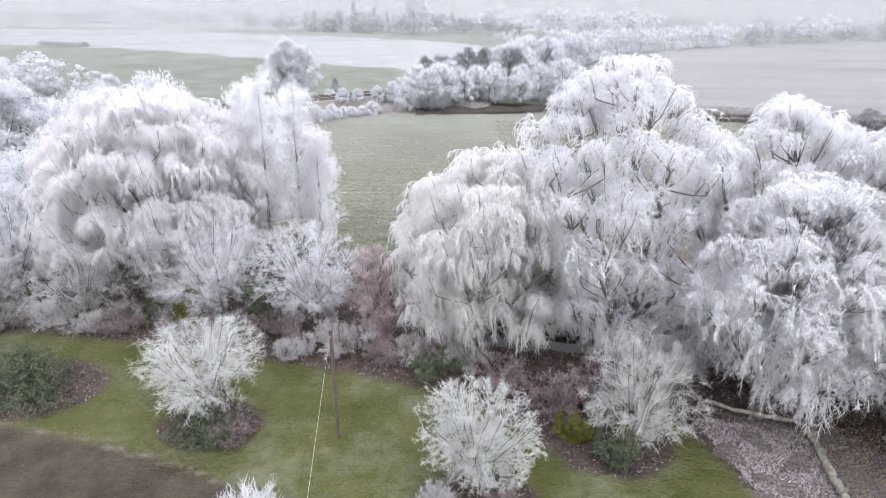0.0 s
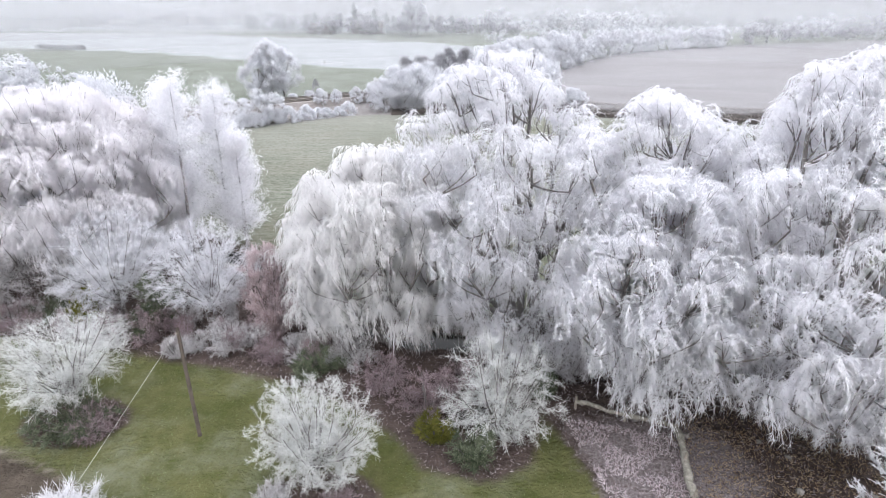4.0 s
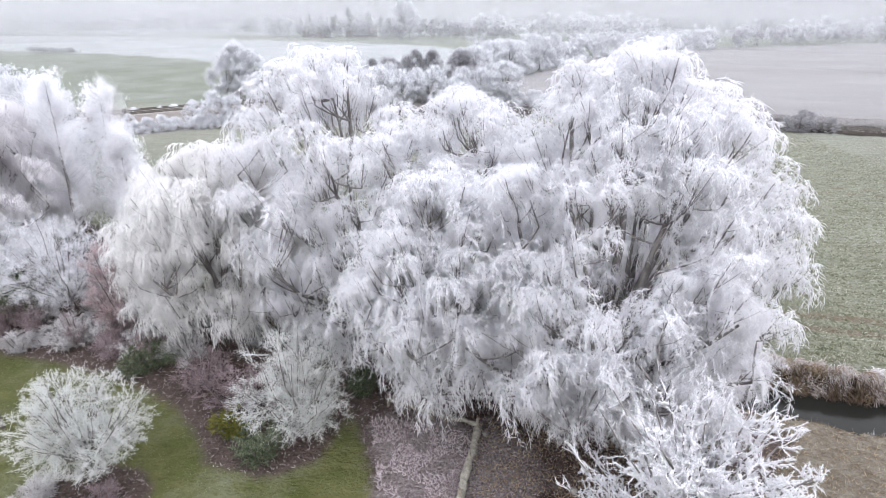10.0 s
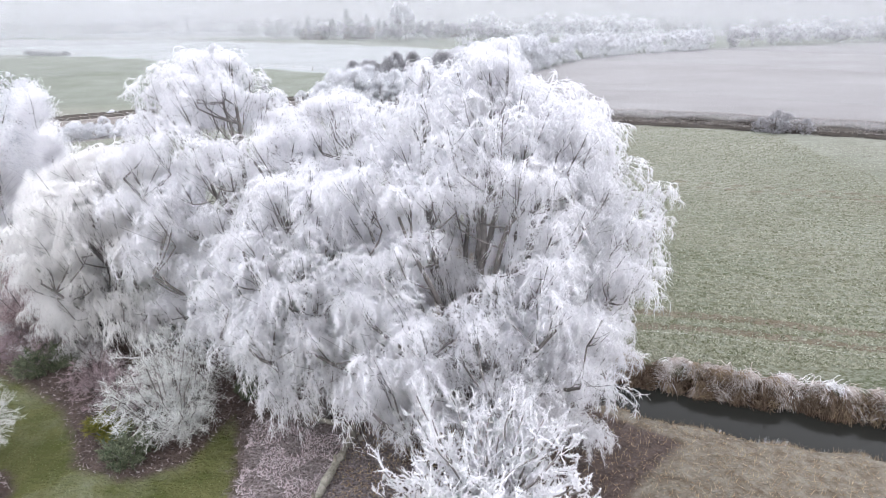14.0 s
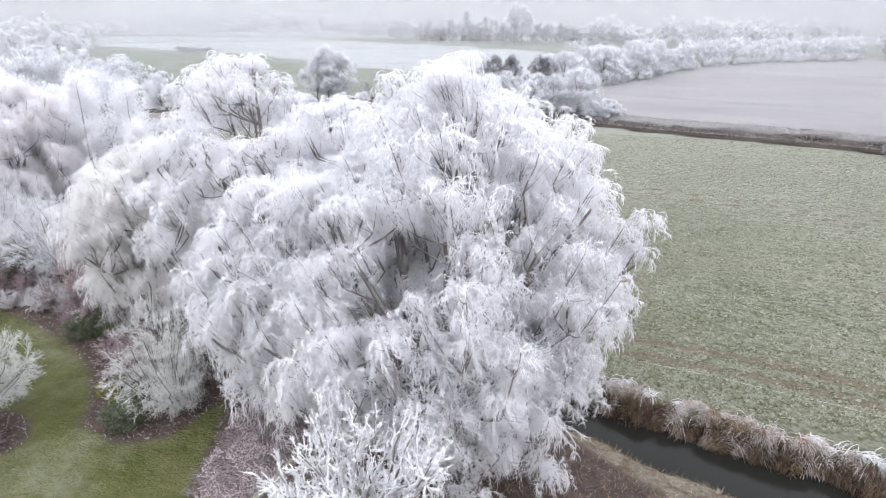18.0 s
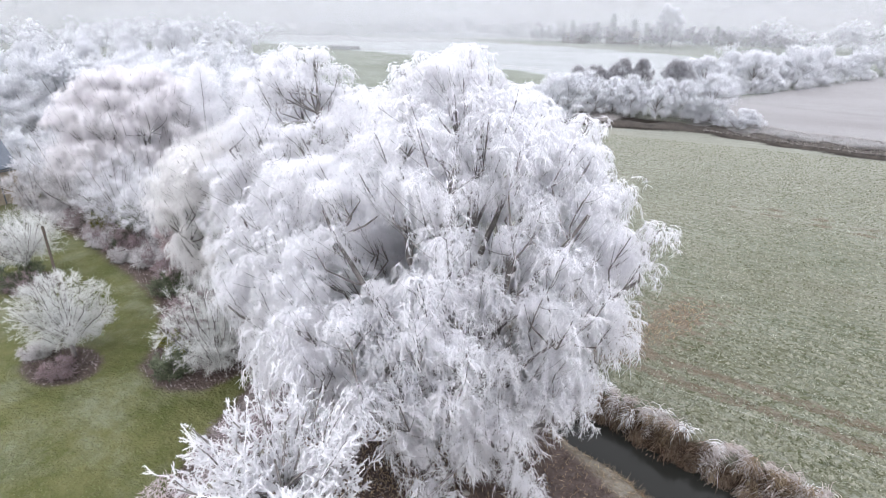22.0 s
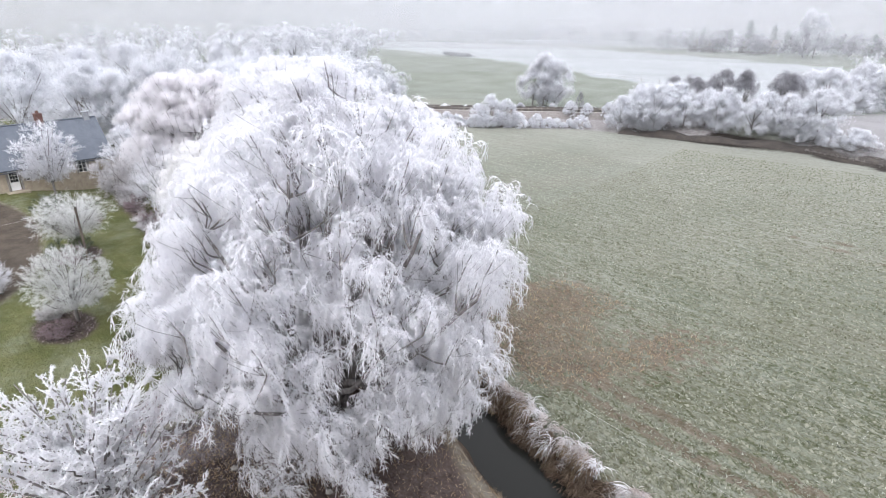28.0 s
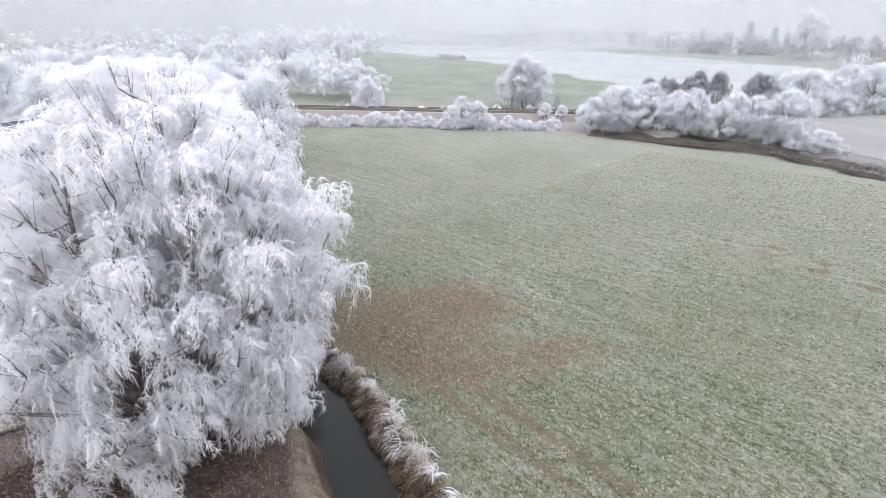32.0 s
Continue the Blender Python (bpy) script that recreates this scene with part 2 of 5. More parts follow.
def line_zone(pts, width):
    best = np.full(GX.shape, 1e9)
    for a, b in zip(np.array(pts[:-1], float), np.array(pts[1:], float)):
        d = b - a
        u = np.clip(((GX - a[0]) * d[0] + (GY - a[1]) * d[1]) / (d @ d), 0, 1)
        best = np.minimum(best, np.hypot(GX - a[0] - u * d[0], GY - a[1] - u * d[1]))
    return np.clip(1 - best / width, 0, 1)


def soften(a, times=1):
    for _ in range(times):
        p = np.pad(a, 1, mode="edge")
        a = (p[1:-1, 1:-1] * 4 + p[:-2, 1:-1] * 2 + p[2:, 1:-1] * 2 + p[1:-1, :-2] * 2 + p[1:-1, 2:] * 2
             + p[:-2, :-2] + p[2:, 2:] + p[:-2, 2:] + p[2:, :-2]) / 16
    return a


def steps(lo, hi, step, far, growth):
    mid = list(np.arange(lo, hi + step / 2, step))
    d = step
    while mid[-1] < far:
        d *= growth
        mid.append(mid[-1] + d)
    d = step
    while mid[0] > -far:
        d *= growth
        mid.insert(0, mid[0] - d)
    return np.array(mid)


gx, gy = steps(-42, 56, 0.45, 1800, 1.05), steps(6, 54, 0.45, 1800, 1.05)
GX, GY = np.meshgrid(gx, gy)
gz = land(GX, GY)
off = GY - stream_y(GX)
half = np.interp(GX, WIDE[:, 0], WIDE[:, 1])
BED = [(-26, 27.5), (-19, 26.2), (-13, 25.6), (-8.9, 24.3), (-5.2, 23.6), (-0.6, 22.1), (2.4, 20.4), (4.3, 18.4), (5.2, 17.1), (7.8, 16.5), (9.6, 17.6), (10.3, 20.5),
       (11.0, 19.0), (11.9, 16.2), (12.9, 13.5), (14.6, 11), (18, 9.6), (22.5, 11.2), (26, 16), (30, 20.5), (22, 25), (10, 27.5), (2, 28), (-6, 33), (-15, 40), (-30, 40)]
ISLANDS = [(1.5, 15.4, 2.3, 1.6), (-10.2, 19.6, 2.3, 1.6), (-19.6, 22.0, 3.4, 2.3)]
DRIVE = [(-34, 18.3), (-28.2, 19.4), (-21.8, 19.9), (-19.3, 19.5), (-15.2, 18.6), (-11.1, 17.4), (-8.4, 16.3), (-6.2, 14.8), (-3.2, 12.2), (-1, 8), (0, 0), (-60, 0), (-60, 14)]
TRACKS = [([(23.0, 34.4), (24.4, 33.6), (28.2, 32.9), (33.8, 32.4), (37.2, 31.9), (60, 27.5)], 0.9), ([(23.5, 32.4), (28.0, 31.3), (33.5, 30.7), (37.0, 30.2), (60, 25.8)], 0.8),
          ([(29.0, 64.3), (36.6, 62.5), (41, 61.3), (70, 53)], 0.5), ([(29, 66.2), (36.6, 64.4), (41, 63.2), (70, 55)], 0.5)]
BROWN = [(12, 30.4), (12.8, 35), (18.9, 43.2), (24, 42.5), (23, 39), (25.5, 36.5), (27.5, 40.5), (29.6, 41.4), (28.8, 36.7), (26.5, 33), (24.9, 30.6), (19.3, 29.4)]
bed = zone_of(BED, 0.35)
for cx, cy, ra, rb in ISLANDS:
    bed = np.maximum(bed, np.clip(0.5 + (1 - np.hypot((GX - cx) / ra, (GY - cy) / rb)) * 1.6, 0, 1))
north = np.clip((off - half) / 0.8, 0, 1)
beyond = np.clip((GY - far_edge(GX)) / 3 + 0.5, 0, 1)
zones = {
    "lawn": np.clip(0.5 + (-half - 0.6 - off) / 1.2, 0, 1) * np.clip((24 - GX) / 2, 0, 1),
    "rough": np.clip(0.5 + (-half + 0.4 - off) / 1.0, 0, 1) * np.clip((GX - 13.5 + 1.8 * lump(GX, GY, 4.0, 1)) / 3, 0, 1),
    "bed": bed,
    "gravel": zone_of(DRIVE, 0.25),
    "rim": line_zone(DRIVE[:10], 0.7) * 0.55,
    "litter": soften(zone_of([(11.2, 20.4), (12.2, 15.8), (13.8, 13.3), (15.5, 9), (17, 13), (18.5, 17), (17.5, 20)], 1.2), 2),
    "bank": np.clip(0.5 + (half + 0.8 - np.abs(off)) / 0.8, 0, 1),
    "brown": soften(zone_of(BROWN, 2.6) * north, 3),
    "track": np.maximum.reduce([line_zone(t, w) for t, w in TRACKS]) * north,
    # strip along the far edge, coloured for dark soil and hedge shade together
    "ditch": np.clip(1.6 - np.abs(GY - far_edge(GX) - 0.6) / 2.0, 0, 1) * np.clip((GX + 4) / 4, 0, 1),
    "wild": beyond * np.clip((far_edge(GX) + 16 - GY) / 3, 0, 1) * np.clip((10 - GX) / 3, 0, 1),
    "plough": zone_of([(19, 106), (20, 138), (56, 189), (106, 226), (330, 330), (330, 30), (80, 88), (61, 96), (36, 101)], 0.6),
    "pale": np.maximum(zone_of([(-20, 162), (6, 151), (24, 168), (18, 205), (0, 236), (-11, 241), (-32, 252), (-59, 264), (-86, 275), (-147, 319), (-275, 303), (-420, 330), (-420, 290), (-300, 250), (-168, 207), (-130, 200), (-107, 193), (-87, 184.5), (-58, 173), (-36, 165)], 0.3, 0.008), np.clip((GY - 330) / 10, 0, 1)),
}
ny, nx = GX.shape
idx = np.arange(nx * ny).reshape(ny, nx)
quads = np.stack([idx[:-1, :-1], idx[:-1, 1:], idx[1:, 1:], idx[1:, :-1]], -1).reshape(-1, 4)


def ground_mat():
    m, nt, bs = nodes_of("winter_ground")
    fine, mid, broad = noise_out(nt, 9, 5, 0.7), noise_out(nt, 1.6, 5, 0.65), noise_out(nt, 0.12, 4)
    clump = noise_out(nt, 3.4, 6, 0.78, stretch=(1.0, 1.35, 1, 20))
    rows = noise_out(nt, 1.0, 3, 0.6, stretch=(0.12, 1.8, 1, 14))

    def zone(name, ragged=0.5):
        a = nt.nodes.new("ShaderNodeAttribute")
        a.attribute_name = name
        s = math_node(nt, "ADD", a.outputs["Fac"], math_node(nt, "MULTIPLY", math_node(nt, "SUBTRACT", mid, 0.5), ragged))
        return ramp(nt, s, 0.35, 0.65)

    # winter crop: rimed clods and tufts; clod light and shade also put in colour
    vor = nt.nodes.new("ShaderNodeTexVoronoi")
    vor.inputs["Scale"].default_value = 2.6
    warp = nt.nodes.new("ShaderNodeVectorMath")
    warp.operation = "ADD"
    wn = nt.nodes.new("ShaderNodeTexNoise")
    wn.inputs["Scale"].default_value = 3.5
    wn.inputs["Detail"].default_value = 3
    nt.links.new(coords(nt), wn.inputs["Vector"])
    lay = nt.nodes.new("ShaderNodeMapping")
    lay.inputs["Rotation"].default_value = (0, 0, radians(12))
    lay.inputs["Scale"].default_value = (0.75, 1.5, 1)
    nt.links.new(coords(nt), lay.inputs[0])
    nt.links.new(lay.outputs[0], warp.inputs[0])
    nt.links.new(wn.outputs["Color"], warp.inputs[1])
    nt.links.new(warp.outputs[0], vor.inputs["Vector"])
    lumps = math_node(nt, "SUBTRACT", 1.0, vor.outputs["Distance"])
    field = mix_col(nt, ramp(nt, broad, 0.35, 0.7), (0.035, 0.046, 0.016), (0.072, 0.066, 0.036))
    # frost mask that follows the lumps, so it also paints their relief
    rime = math_node(nt, "MULTIPLY", ramp(nt, math_node(nt, "ADD", math_node(nt, "MULTIPLY", clump, 0.6), math_node(nt, "ADD", math_node(nt, "MULTIPLY", lumps, 0.35), math_node(nt, "MULTIPLY", rows, 0.4))), 0.52, 0.76), math_node(nt, "ADD", 0.42, math_node(nt, "MULTIPLY", ramp(nt, noise_out(nt, 0.07, 4, 0.65), 0.3, 0.7), 0.5)))
    field = mix_col(nt, rime, field, (0.210, 0.216, 0.184))
    lawn = mix_col(nt, ramp(nt, noise_out(nt, 0.35, 5, 0.7), 0.35, 0.65), (0.052, 0.060, 0.015), (0.108, 0.108, 0.045))
    lawn = mix_col(nt, math_node(nt, "MULTIPLY", ramp(nt, noise_out(nt, 0.22, 6, 0.75), 0.46, 0.66), 0.52), lawn, (0.205, 0.212, 0.165))
    lawn = mix_col(nt, math_node(nt, "MULTIPLY", ramp(nt, mid, 0.45, 0.7), 0.4), lawn, (0.05, 0.062, 0.012))
    lawn = mix_col(nt, math_node(nt, "MULTIPLY", ramp(nt, fine, 0.5, 0.8), 0.45), lawn, (0.145, 0.14, 0.075))
    soil = mix_col(nt, ramp(nt, mid, 0.35, 0.65), (0.037, 0.025, 0.022), (0.084, 0.061, 0.054))
    soil = mix_col(nt, math_node(nt, "MULTIPLY", ramp(nt, fine, 0.5, 0.7), 0.5), soil, (0.187, 0.167, 0.162))
    litter = mix_col(nt, ramp(nt, fine, 0.35, 0.6), (0.059, 0.042, 0.037), (0.256, 0.226, 0.231))
    gravel = mix_col(nt, ramp(nt, noise_out(nt, 0.6, 6, 0.7), 0.35, 0.65), (0.038, 0.030, 0.022), (0.082, 0.066, 0.052))
    gravel = mix_col(nt, math_node(nt, "MULTIPLY", ramp(nt, fine, 0.55, 0.75), 0.4), gravel, (0.125, 0.113, 0.10))
    rough = mix_col(nt, ramp(nt, mid, 0.35, 0.65), (0.084, 0.064, 0.044), (0.177, 0.157, 0.128))
    rough = mix_col(nt, math_node(nt, "MULTIPLY", ramp(nt, clump, 0.5, 0.65), 0.6), rough, (0.246, 0.231, 0.207))
    bank = mix_col(nt, ramp(nt, mid, 0.3, 0.7), (0.025, 0.017, 0.012), (0.079, 0.054, 0.037))
    brown = mix_col(nt, ramp(nt, mid, 0.3, 0.7), (0.055, 0.037, 0.024), (0.125, 0.095, 0.07))
    brown = mix_col(nt, math_node(nt, "MULTIPLY", ramp(nt, fine, 0.5, 0.7), 0.6), brown, (0.27, 0.245, 0.215))
    wild = mix_col(nt, ramp(nt, mid, 0.3, 0.7), (0.115, 0.10, 0.095), (0.25, 0.24, 0.24))
    plough = mix_col(nt, ramp(nt, noise_out(nt, 0.05, 5, 0.6, stretch=(0.5, 1.6, 1, -20)), 0.3, 0.7), (0.18, 0.171, 0.176), (0.225, 0.22, 0.225))
    pale = mix_col(nt, ramp(nt, broad, 0.3, 0.7), (0.235, 0.245, 0.252), (0.285, 0.295, 0.305))
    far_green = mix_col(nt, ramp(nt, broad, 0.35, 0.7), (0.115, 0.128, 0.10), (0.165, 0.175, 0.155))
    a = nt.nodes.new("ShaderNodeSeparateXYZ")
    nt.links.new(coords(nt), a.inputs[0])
    # crop greys and pales with distance: far haze put into its colour
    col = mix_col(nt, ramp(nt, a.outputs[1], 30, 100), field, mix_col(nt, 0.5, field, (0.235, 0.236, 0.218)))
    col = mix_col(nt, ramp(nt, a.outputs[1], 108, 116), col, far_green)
    for name, c, r in (("lawn", lawn, 0.3), ("rough", rough, 0.6), ("bed", soil, 0.5), ("litter", litter, 1.1), ("gravel", gravel, 0.45), ("rim", mix_col(nt, mid, (0.15, 0.132, 0.105), (0.21, 0.19, 0.155)), 0.9), ("bank", bank, 0.5),
                       # ditch tone is almost black: soil with the hedge's shade painted in
                       ("track", mix_col(nt, 0.7, field, brown), 1.2), ("brown", mix_col(nt, ramp(nt, noise_out(nt, 0.5, 5, 0.7), 0.38, 0.62), mix_col(nt, 0.3, brown, field), brown), 2.1), ("ditch", mix_col(nt, mid, (0.010, 0.008, 0.007), (0.032, 0.026, 0.022)), 0.6), ("wild", wild, 0.4), ("plough", plough, 0.0), ("pale", pale, 0.0)):
        col = mix_col(nt, zone(name, r), col, c)
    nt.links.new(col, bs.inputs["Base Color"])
    bs.inputs["Roughness"].default_value, bs.inputs["Specular IOR Level"].default_value = 0.9, 0.15
    bump(nt, bs, math_node(nt, "ADD", math_node(nt, "MULTIPLY", lumps, 0.9), math_node(nt, "ADD", clump, math_node(nt, "MULTIPLY", fine, 0.35))), 0.9, 0.22)
    return m


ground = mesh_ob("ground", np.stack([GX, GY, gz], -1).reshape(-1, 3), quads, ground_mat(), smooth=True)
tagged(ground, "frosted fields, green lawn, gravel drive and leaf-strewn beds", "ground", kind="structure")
for key, val in zones.items():
    at = ground.data.attributes.new(key, "FLOAT", "POINT")
    at.data.foreach_set("value", val.astype(np.float32).ravel())

# the stream
m, nt, bs = nodes_of("dark_still_water")
bs.inputs["Base Color"].default_value = (0.010, 0.010, 0.009, 1)
bs.inputs["Roughness"].default_value = 0.06
bs.inputs["Specular IOR Level"].default_value = 0.06
bump(nt, bs, noise_out(nt, 1.2, 3), 0.08, 0.05)
wx = np.arange(-60, 101, 1.0)
wy, wh = stream_y(wx), np.interp(wx, WIDE[:, 0], WIDE[:, 1]) + 1.2
rim = np.concatenate([np.stack([wx, wy - wh, 0 * wx + WATER], -1), np.stack([wx, wy + wh, 0 * wx + WATER], -1)])
k = len(wx)
i = np.arange(k - 1)
water = mesh_ob("water", rim, np.stack([i, i + 1, k + i + 1, k + i], -1), m)
tagged(water, "dark still stream between frosted reedy banks", "water", kind="structure")

# ---- trees: how they grow ----
def unit(v):
    return v / np.maximum(np.linalg.norm(v, axis=-1, keepdims=True), 1e-9)


def spikes(p, d, length, r, rng):
    """Thin tapered three-sided twigs from points p along d."""
    n = len(p)
    d = unit(d)
    a = unit(np.cross(d, rng.normal(size=(n, 3))))
    b = np.cross(d, a)
    length, r = np.broadcast_to(length, n)[:, None], np.broadcast_to(r, n)[:, None]
    v = np.empty((n, 4, 3), np.float32)
    for k, (c, s) in enumerate(((1, 0), (-0.5, 0.866), (-0.5, -0.866))):
        v[:, k] = p + r * (c * a + s * b)
    v[:, 3] = p + d * length
    o = 4 * np.arange(n)[:, None]
    f = np.concatenate([o + np.array(t) for t in ((0, 1, 3), (1, 2, 3), (2, 0, 3))])
    return v.reshape(-1, 3), f


class Tubes:
    """Many tapered limbs in one mesh."""

    def __init__(self):
        self.v, self.f, self.n = [], [], 0

    def add(self, pts, rad, sides=5):
        pts, rad = np.asarray(pts, float), np.asarray(rad, float)
        tan = unit(np.gradient(pts, axis=0))
        ref = np.array([0.31, 0.95, 0.05]) if abs(tan[0][2]) > 0.5 else np.array([0.1, 0.05, 1.0])
        a = unit(np.cross(tan, ref))
        b = np.cross(tan, a)
        ang = np.arange(sides) * 2 * math.pi / sides
        ring = pts[:, None] + rad[:, None, None] * (np.cos(ang)[None, :, None] * a[:, None] + np.sin(ang)[None, :, None] * b[:, None])
        i = np.arange(len(pts) - 1)[:, None] * sides
        j = np.arange(sides)[None]
        q = np.stack([i + j, i + (j + 1) % sides, i + sides + (j + 1) % sides, i + sides + j], -1).reshape(-1, 4) + self.n
        self.v.append(ring.reshape(-1, 3))
        self.f.append(q)
        self.n += ring.shape[0] * sides
        return self

    def make(self, name, material, parent, label=""):
        return mesh_ob(name, np.concatenate(self.v), np.concatenate(self.f), material, parent, label, smooth=True)


def wander(p0, p1, n, amount, rng, rise=0.0):
    """A crooked line from p0 to p1, bowed upward by rise."""
    p0, p1 = np.asarray(p0, float), np.asarray(p1, float)
    u = np.linspace(0, 1, n)
    out = p0 + (p1 - p0) * u[:, None]
    out[:, 2] += rise * 4 * u * (1 - u)
    jit = np.cumsum(rng.normal(size=(n, 3)), axis=0) * amount
    jit -= jit[0] + (jit[-1] - jit[0]) * u[:, None]
    return out + jit


def lobes_in(profile, count, rng, size=(1.5, 2.3), squeeze=(1, 1), lean=(0, 0), spacing=0.8):
    """Round lobes spread through a crown given as rows of (height, radius)."""
    prof = np.array(profile, float)
    out = []
    for _ in range(count * 25):
        z = rng.uniform(prof[0, 0], prof[-1, 0])
        rad = np.interp(z, prof[:, 0], prof[:, 1])
        r = rng.uniform(*size)
        far = max(rad - 0.35 * r, 0.1) * rng.uniform(0.1, 1) ** 0.33
        a = rng.uniform(0, 2 * math.pi)
        h = z / prof[-1, 0]
        p = np.array([math.cos(a) * far * squeeze[0] + lean[0] * h, math.sin(a) * far * squeeze[1] + lean[1] * h, z - 0.3 * r])
        if not out or np.min(np.linalg.norm(np.array(out)[:, :3] - p, axis=1)) > spacing * r:
            out.append(np.array([*p, r]))
        if len(out) >= count:
            break
    top = prof[-1, 0]
    for f in (0.99, 0.94, 0.88, 0.82, 0.76):
        z = f * top
        rad = 0.45 * np.interp(z, prof[:, 0], prof[:, 1])
        for _ in range(2):
            out.append(np.array([rng.normal() * rad * squeeze[0] + lean[0] * f, rng.normal() * rad * squeeze[1] + lean[1] * f, z - 0.4, rng.uniform(*size) * 0.9]))
    return out


PLUMES = {}


def strands(p, d, length, r, rng, sag=0.5, bits=2):
    """Curved three-sided hanging twigs: each leaves p along d and bends towards the ground."""
    n = len(p)
    d = unit(d)
    length, r = np.broadcast_to(length, n)[:, None], np.broadcast_to(r, n)[:, None]
    sag = np.broadcast_to(sag, n)[:, None]
    rows = [p]
    for k in range(bits):
        rows.append(rows[-1] + d * length / bits)
        d = unit(d + rng.normal(size=(n, 3)) * 0.22 - sag * (0, 0, 1))
    v = np.empty((n, 3 * bits + 1, 3), np.float32)
    for j in range(bits):
        ax = unit(rows[j + 1] - rows[j])
        if j == 0:
            a = unit(np.cross(ax, rng.normal(size=(n, 3))))
        b = unit(np.cross(ax, a))
        for k, (c, s) in enumerate(((1, 0), (-0.5, 0.866), (-0.5, -0.866))):
            v[:, 3 * j + k] = rows[j] + r * (1 - 0.3 * j / bits) * (c * a + s * b)
    v[:, -1] = rows[-1]
    t = []
    for j in range(bits - 1):
        for k in range(3):
            e, g = 3 * j + k, 3 * j + (k + 1) % 3
            t += [(e, g, g + 3), (e, g + 3, e + 3)]
    e = 3 * (bits - 1)
    t += [(e, e + 1, e + 3), (e + 1, e + 2, e + 3), (e + 2, e, e + 3)]
    o = (3 * bits + 1) * np.arange(n)[:, None]
    return v.reshape(-1, 3), np.concatenate([o + np.array(q) for q in t])


def plume_mesh(weep, i, mat, n=720, thick=0.0063):
    """One frosted mop of unit size: branchlets that leave a stem's head, arch over and let their twigs hang."""
    key = (weep, i, mat.name)
    if key in PLUMES:
        return PLUMES[key]
    q = np.random.default_rng(500 + i + 50 * int(10 * weep))
    k = 34
    az = np.arange(k) * 2.399 + q.normal(size=k) * 0.35
    reach = q.uniform(0.25, 0.82, k) * (1 + 0.2 * np.cos(az)) * (1 + 0.15 * weep)
    rise = q.uniform(0.12, 0.55, k)
    drop = q.uniform(0.25, 0.95, k) * (1 + 0.2 * weep)
    foot = np.stack([q.normal(size=k) * 0.06 - 0.04, q.normal(size=k) * 0.06, q.uniform(-0.45, 0.2, k)], -1)

    def arch(w, t):
        x = reach[w] * np.sin(np.minimum(t, 1.2) * math.pi / 2) ** 0.9
        z = 2.2 * rise[w] * t - (2.2 * rise[w] + drop[w] - 0.25) * t ** 2
        return foot[w] + np.stack([x * np.cos(az[w] + 0.3 * t), x * np.sin(az[w] + 0.3 * t), z], -1)

    vs, fs = [], []
    w = np.repeat(np.arange(k), 4)
    u = np.tile(np.arange(4) / 4, k)
    p0, p1 = arch(w, u), arch(w, u + 0.27)
    vs_, fs_ = strands(p0, p1 - p0, np.linalg.norm(p1 - p0, axis=1) * 1.15, thick * 1.25, q, 0.0, 1)
    vs.append(vs_), fs.append(fs_)
    w = q.integers(0, k, n)
    u = q.uniform(0.1, 1.0, n) ** 0.75
    p = arch(w, u)
    along = unit(arch(w, u + 0.05) - p)
    side = q.normal(size=(n, 3)) * (0.6, 0.6, 0.38)
    d = along * 0.75 + side - np.array([0, 0, 0.2 + 0.5 * weep])
    ln = q.uniform(0.13, 0.36, n) * (1 + 0.6 * weep)
    v, f = strands(p, d, ln, thick * q.uniform(0.75, 1.3, n), q, 0.7 + 0.3 * weep)
    vs.append(v), fs.append(f + len(vs_))
    got = len(vs_) + len(v)
    # short side spurs
    m = n // 3
    pick = q.integers(0, n, m)
    ps = p[pick] + unit(d)[pick] * (ln[pick] * q.uniform(0.1, 0.5, m))[:, None]
    v, f = spikes(ps, unit(d)[pick] * 0.6 + q.normal(size=(m, 3)) * 0.6 - np.array([0, 0, 0.25 + 0.5 * weep]), q.uniform(0.1, 0.24, m), thick * q.uniform(0.6, 1.0, m), q)
    vs.append(v), fs.append(f + got)
    ob = mesh_ob("plume", np.concatenate(vs), np.concatenate(fs), mat)
    PLUMES[key] = ob.data
    bpy.data.objects.remove(ob)
    return PLUMES[key]


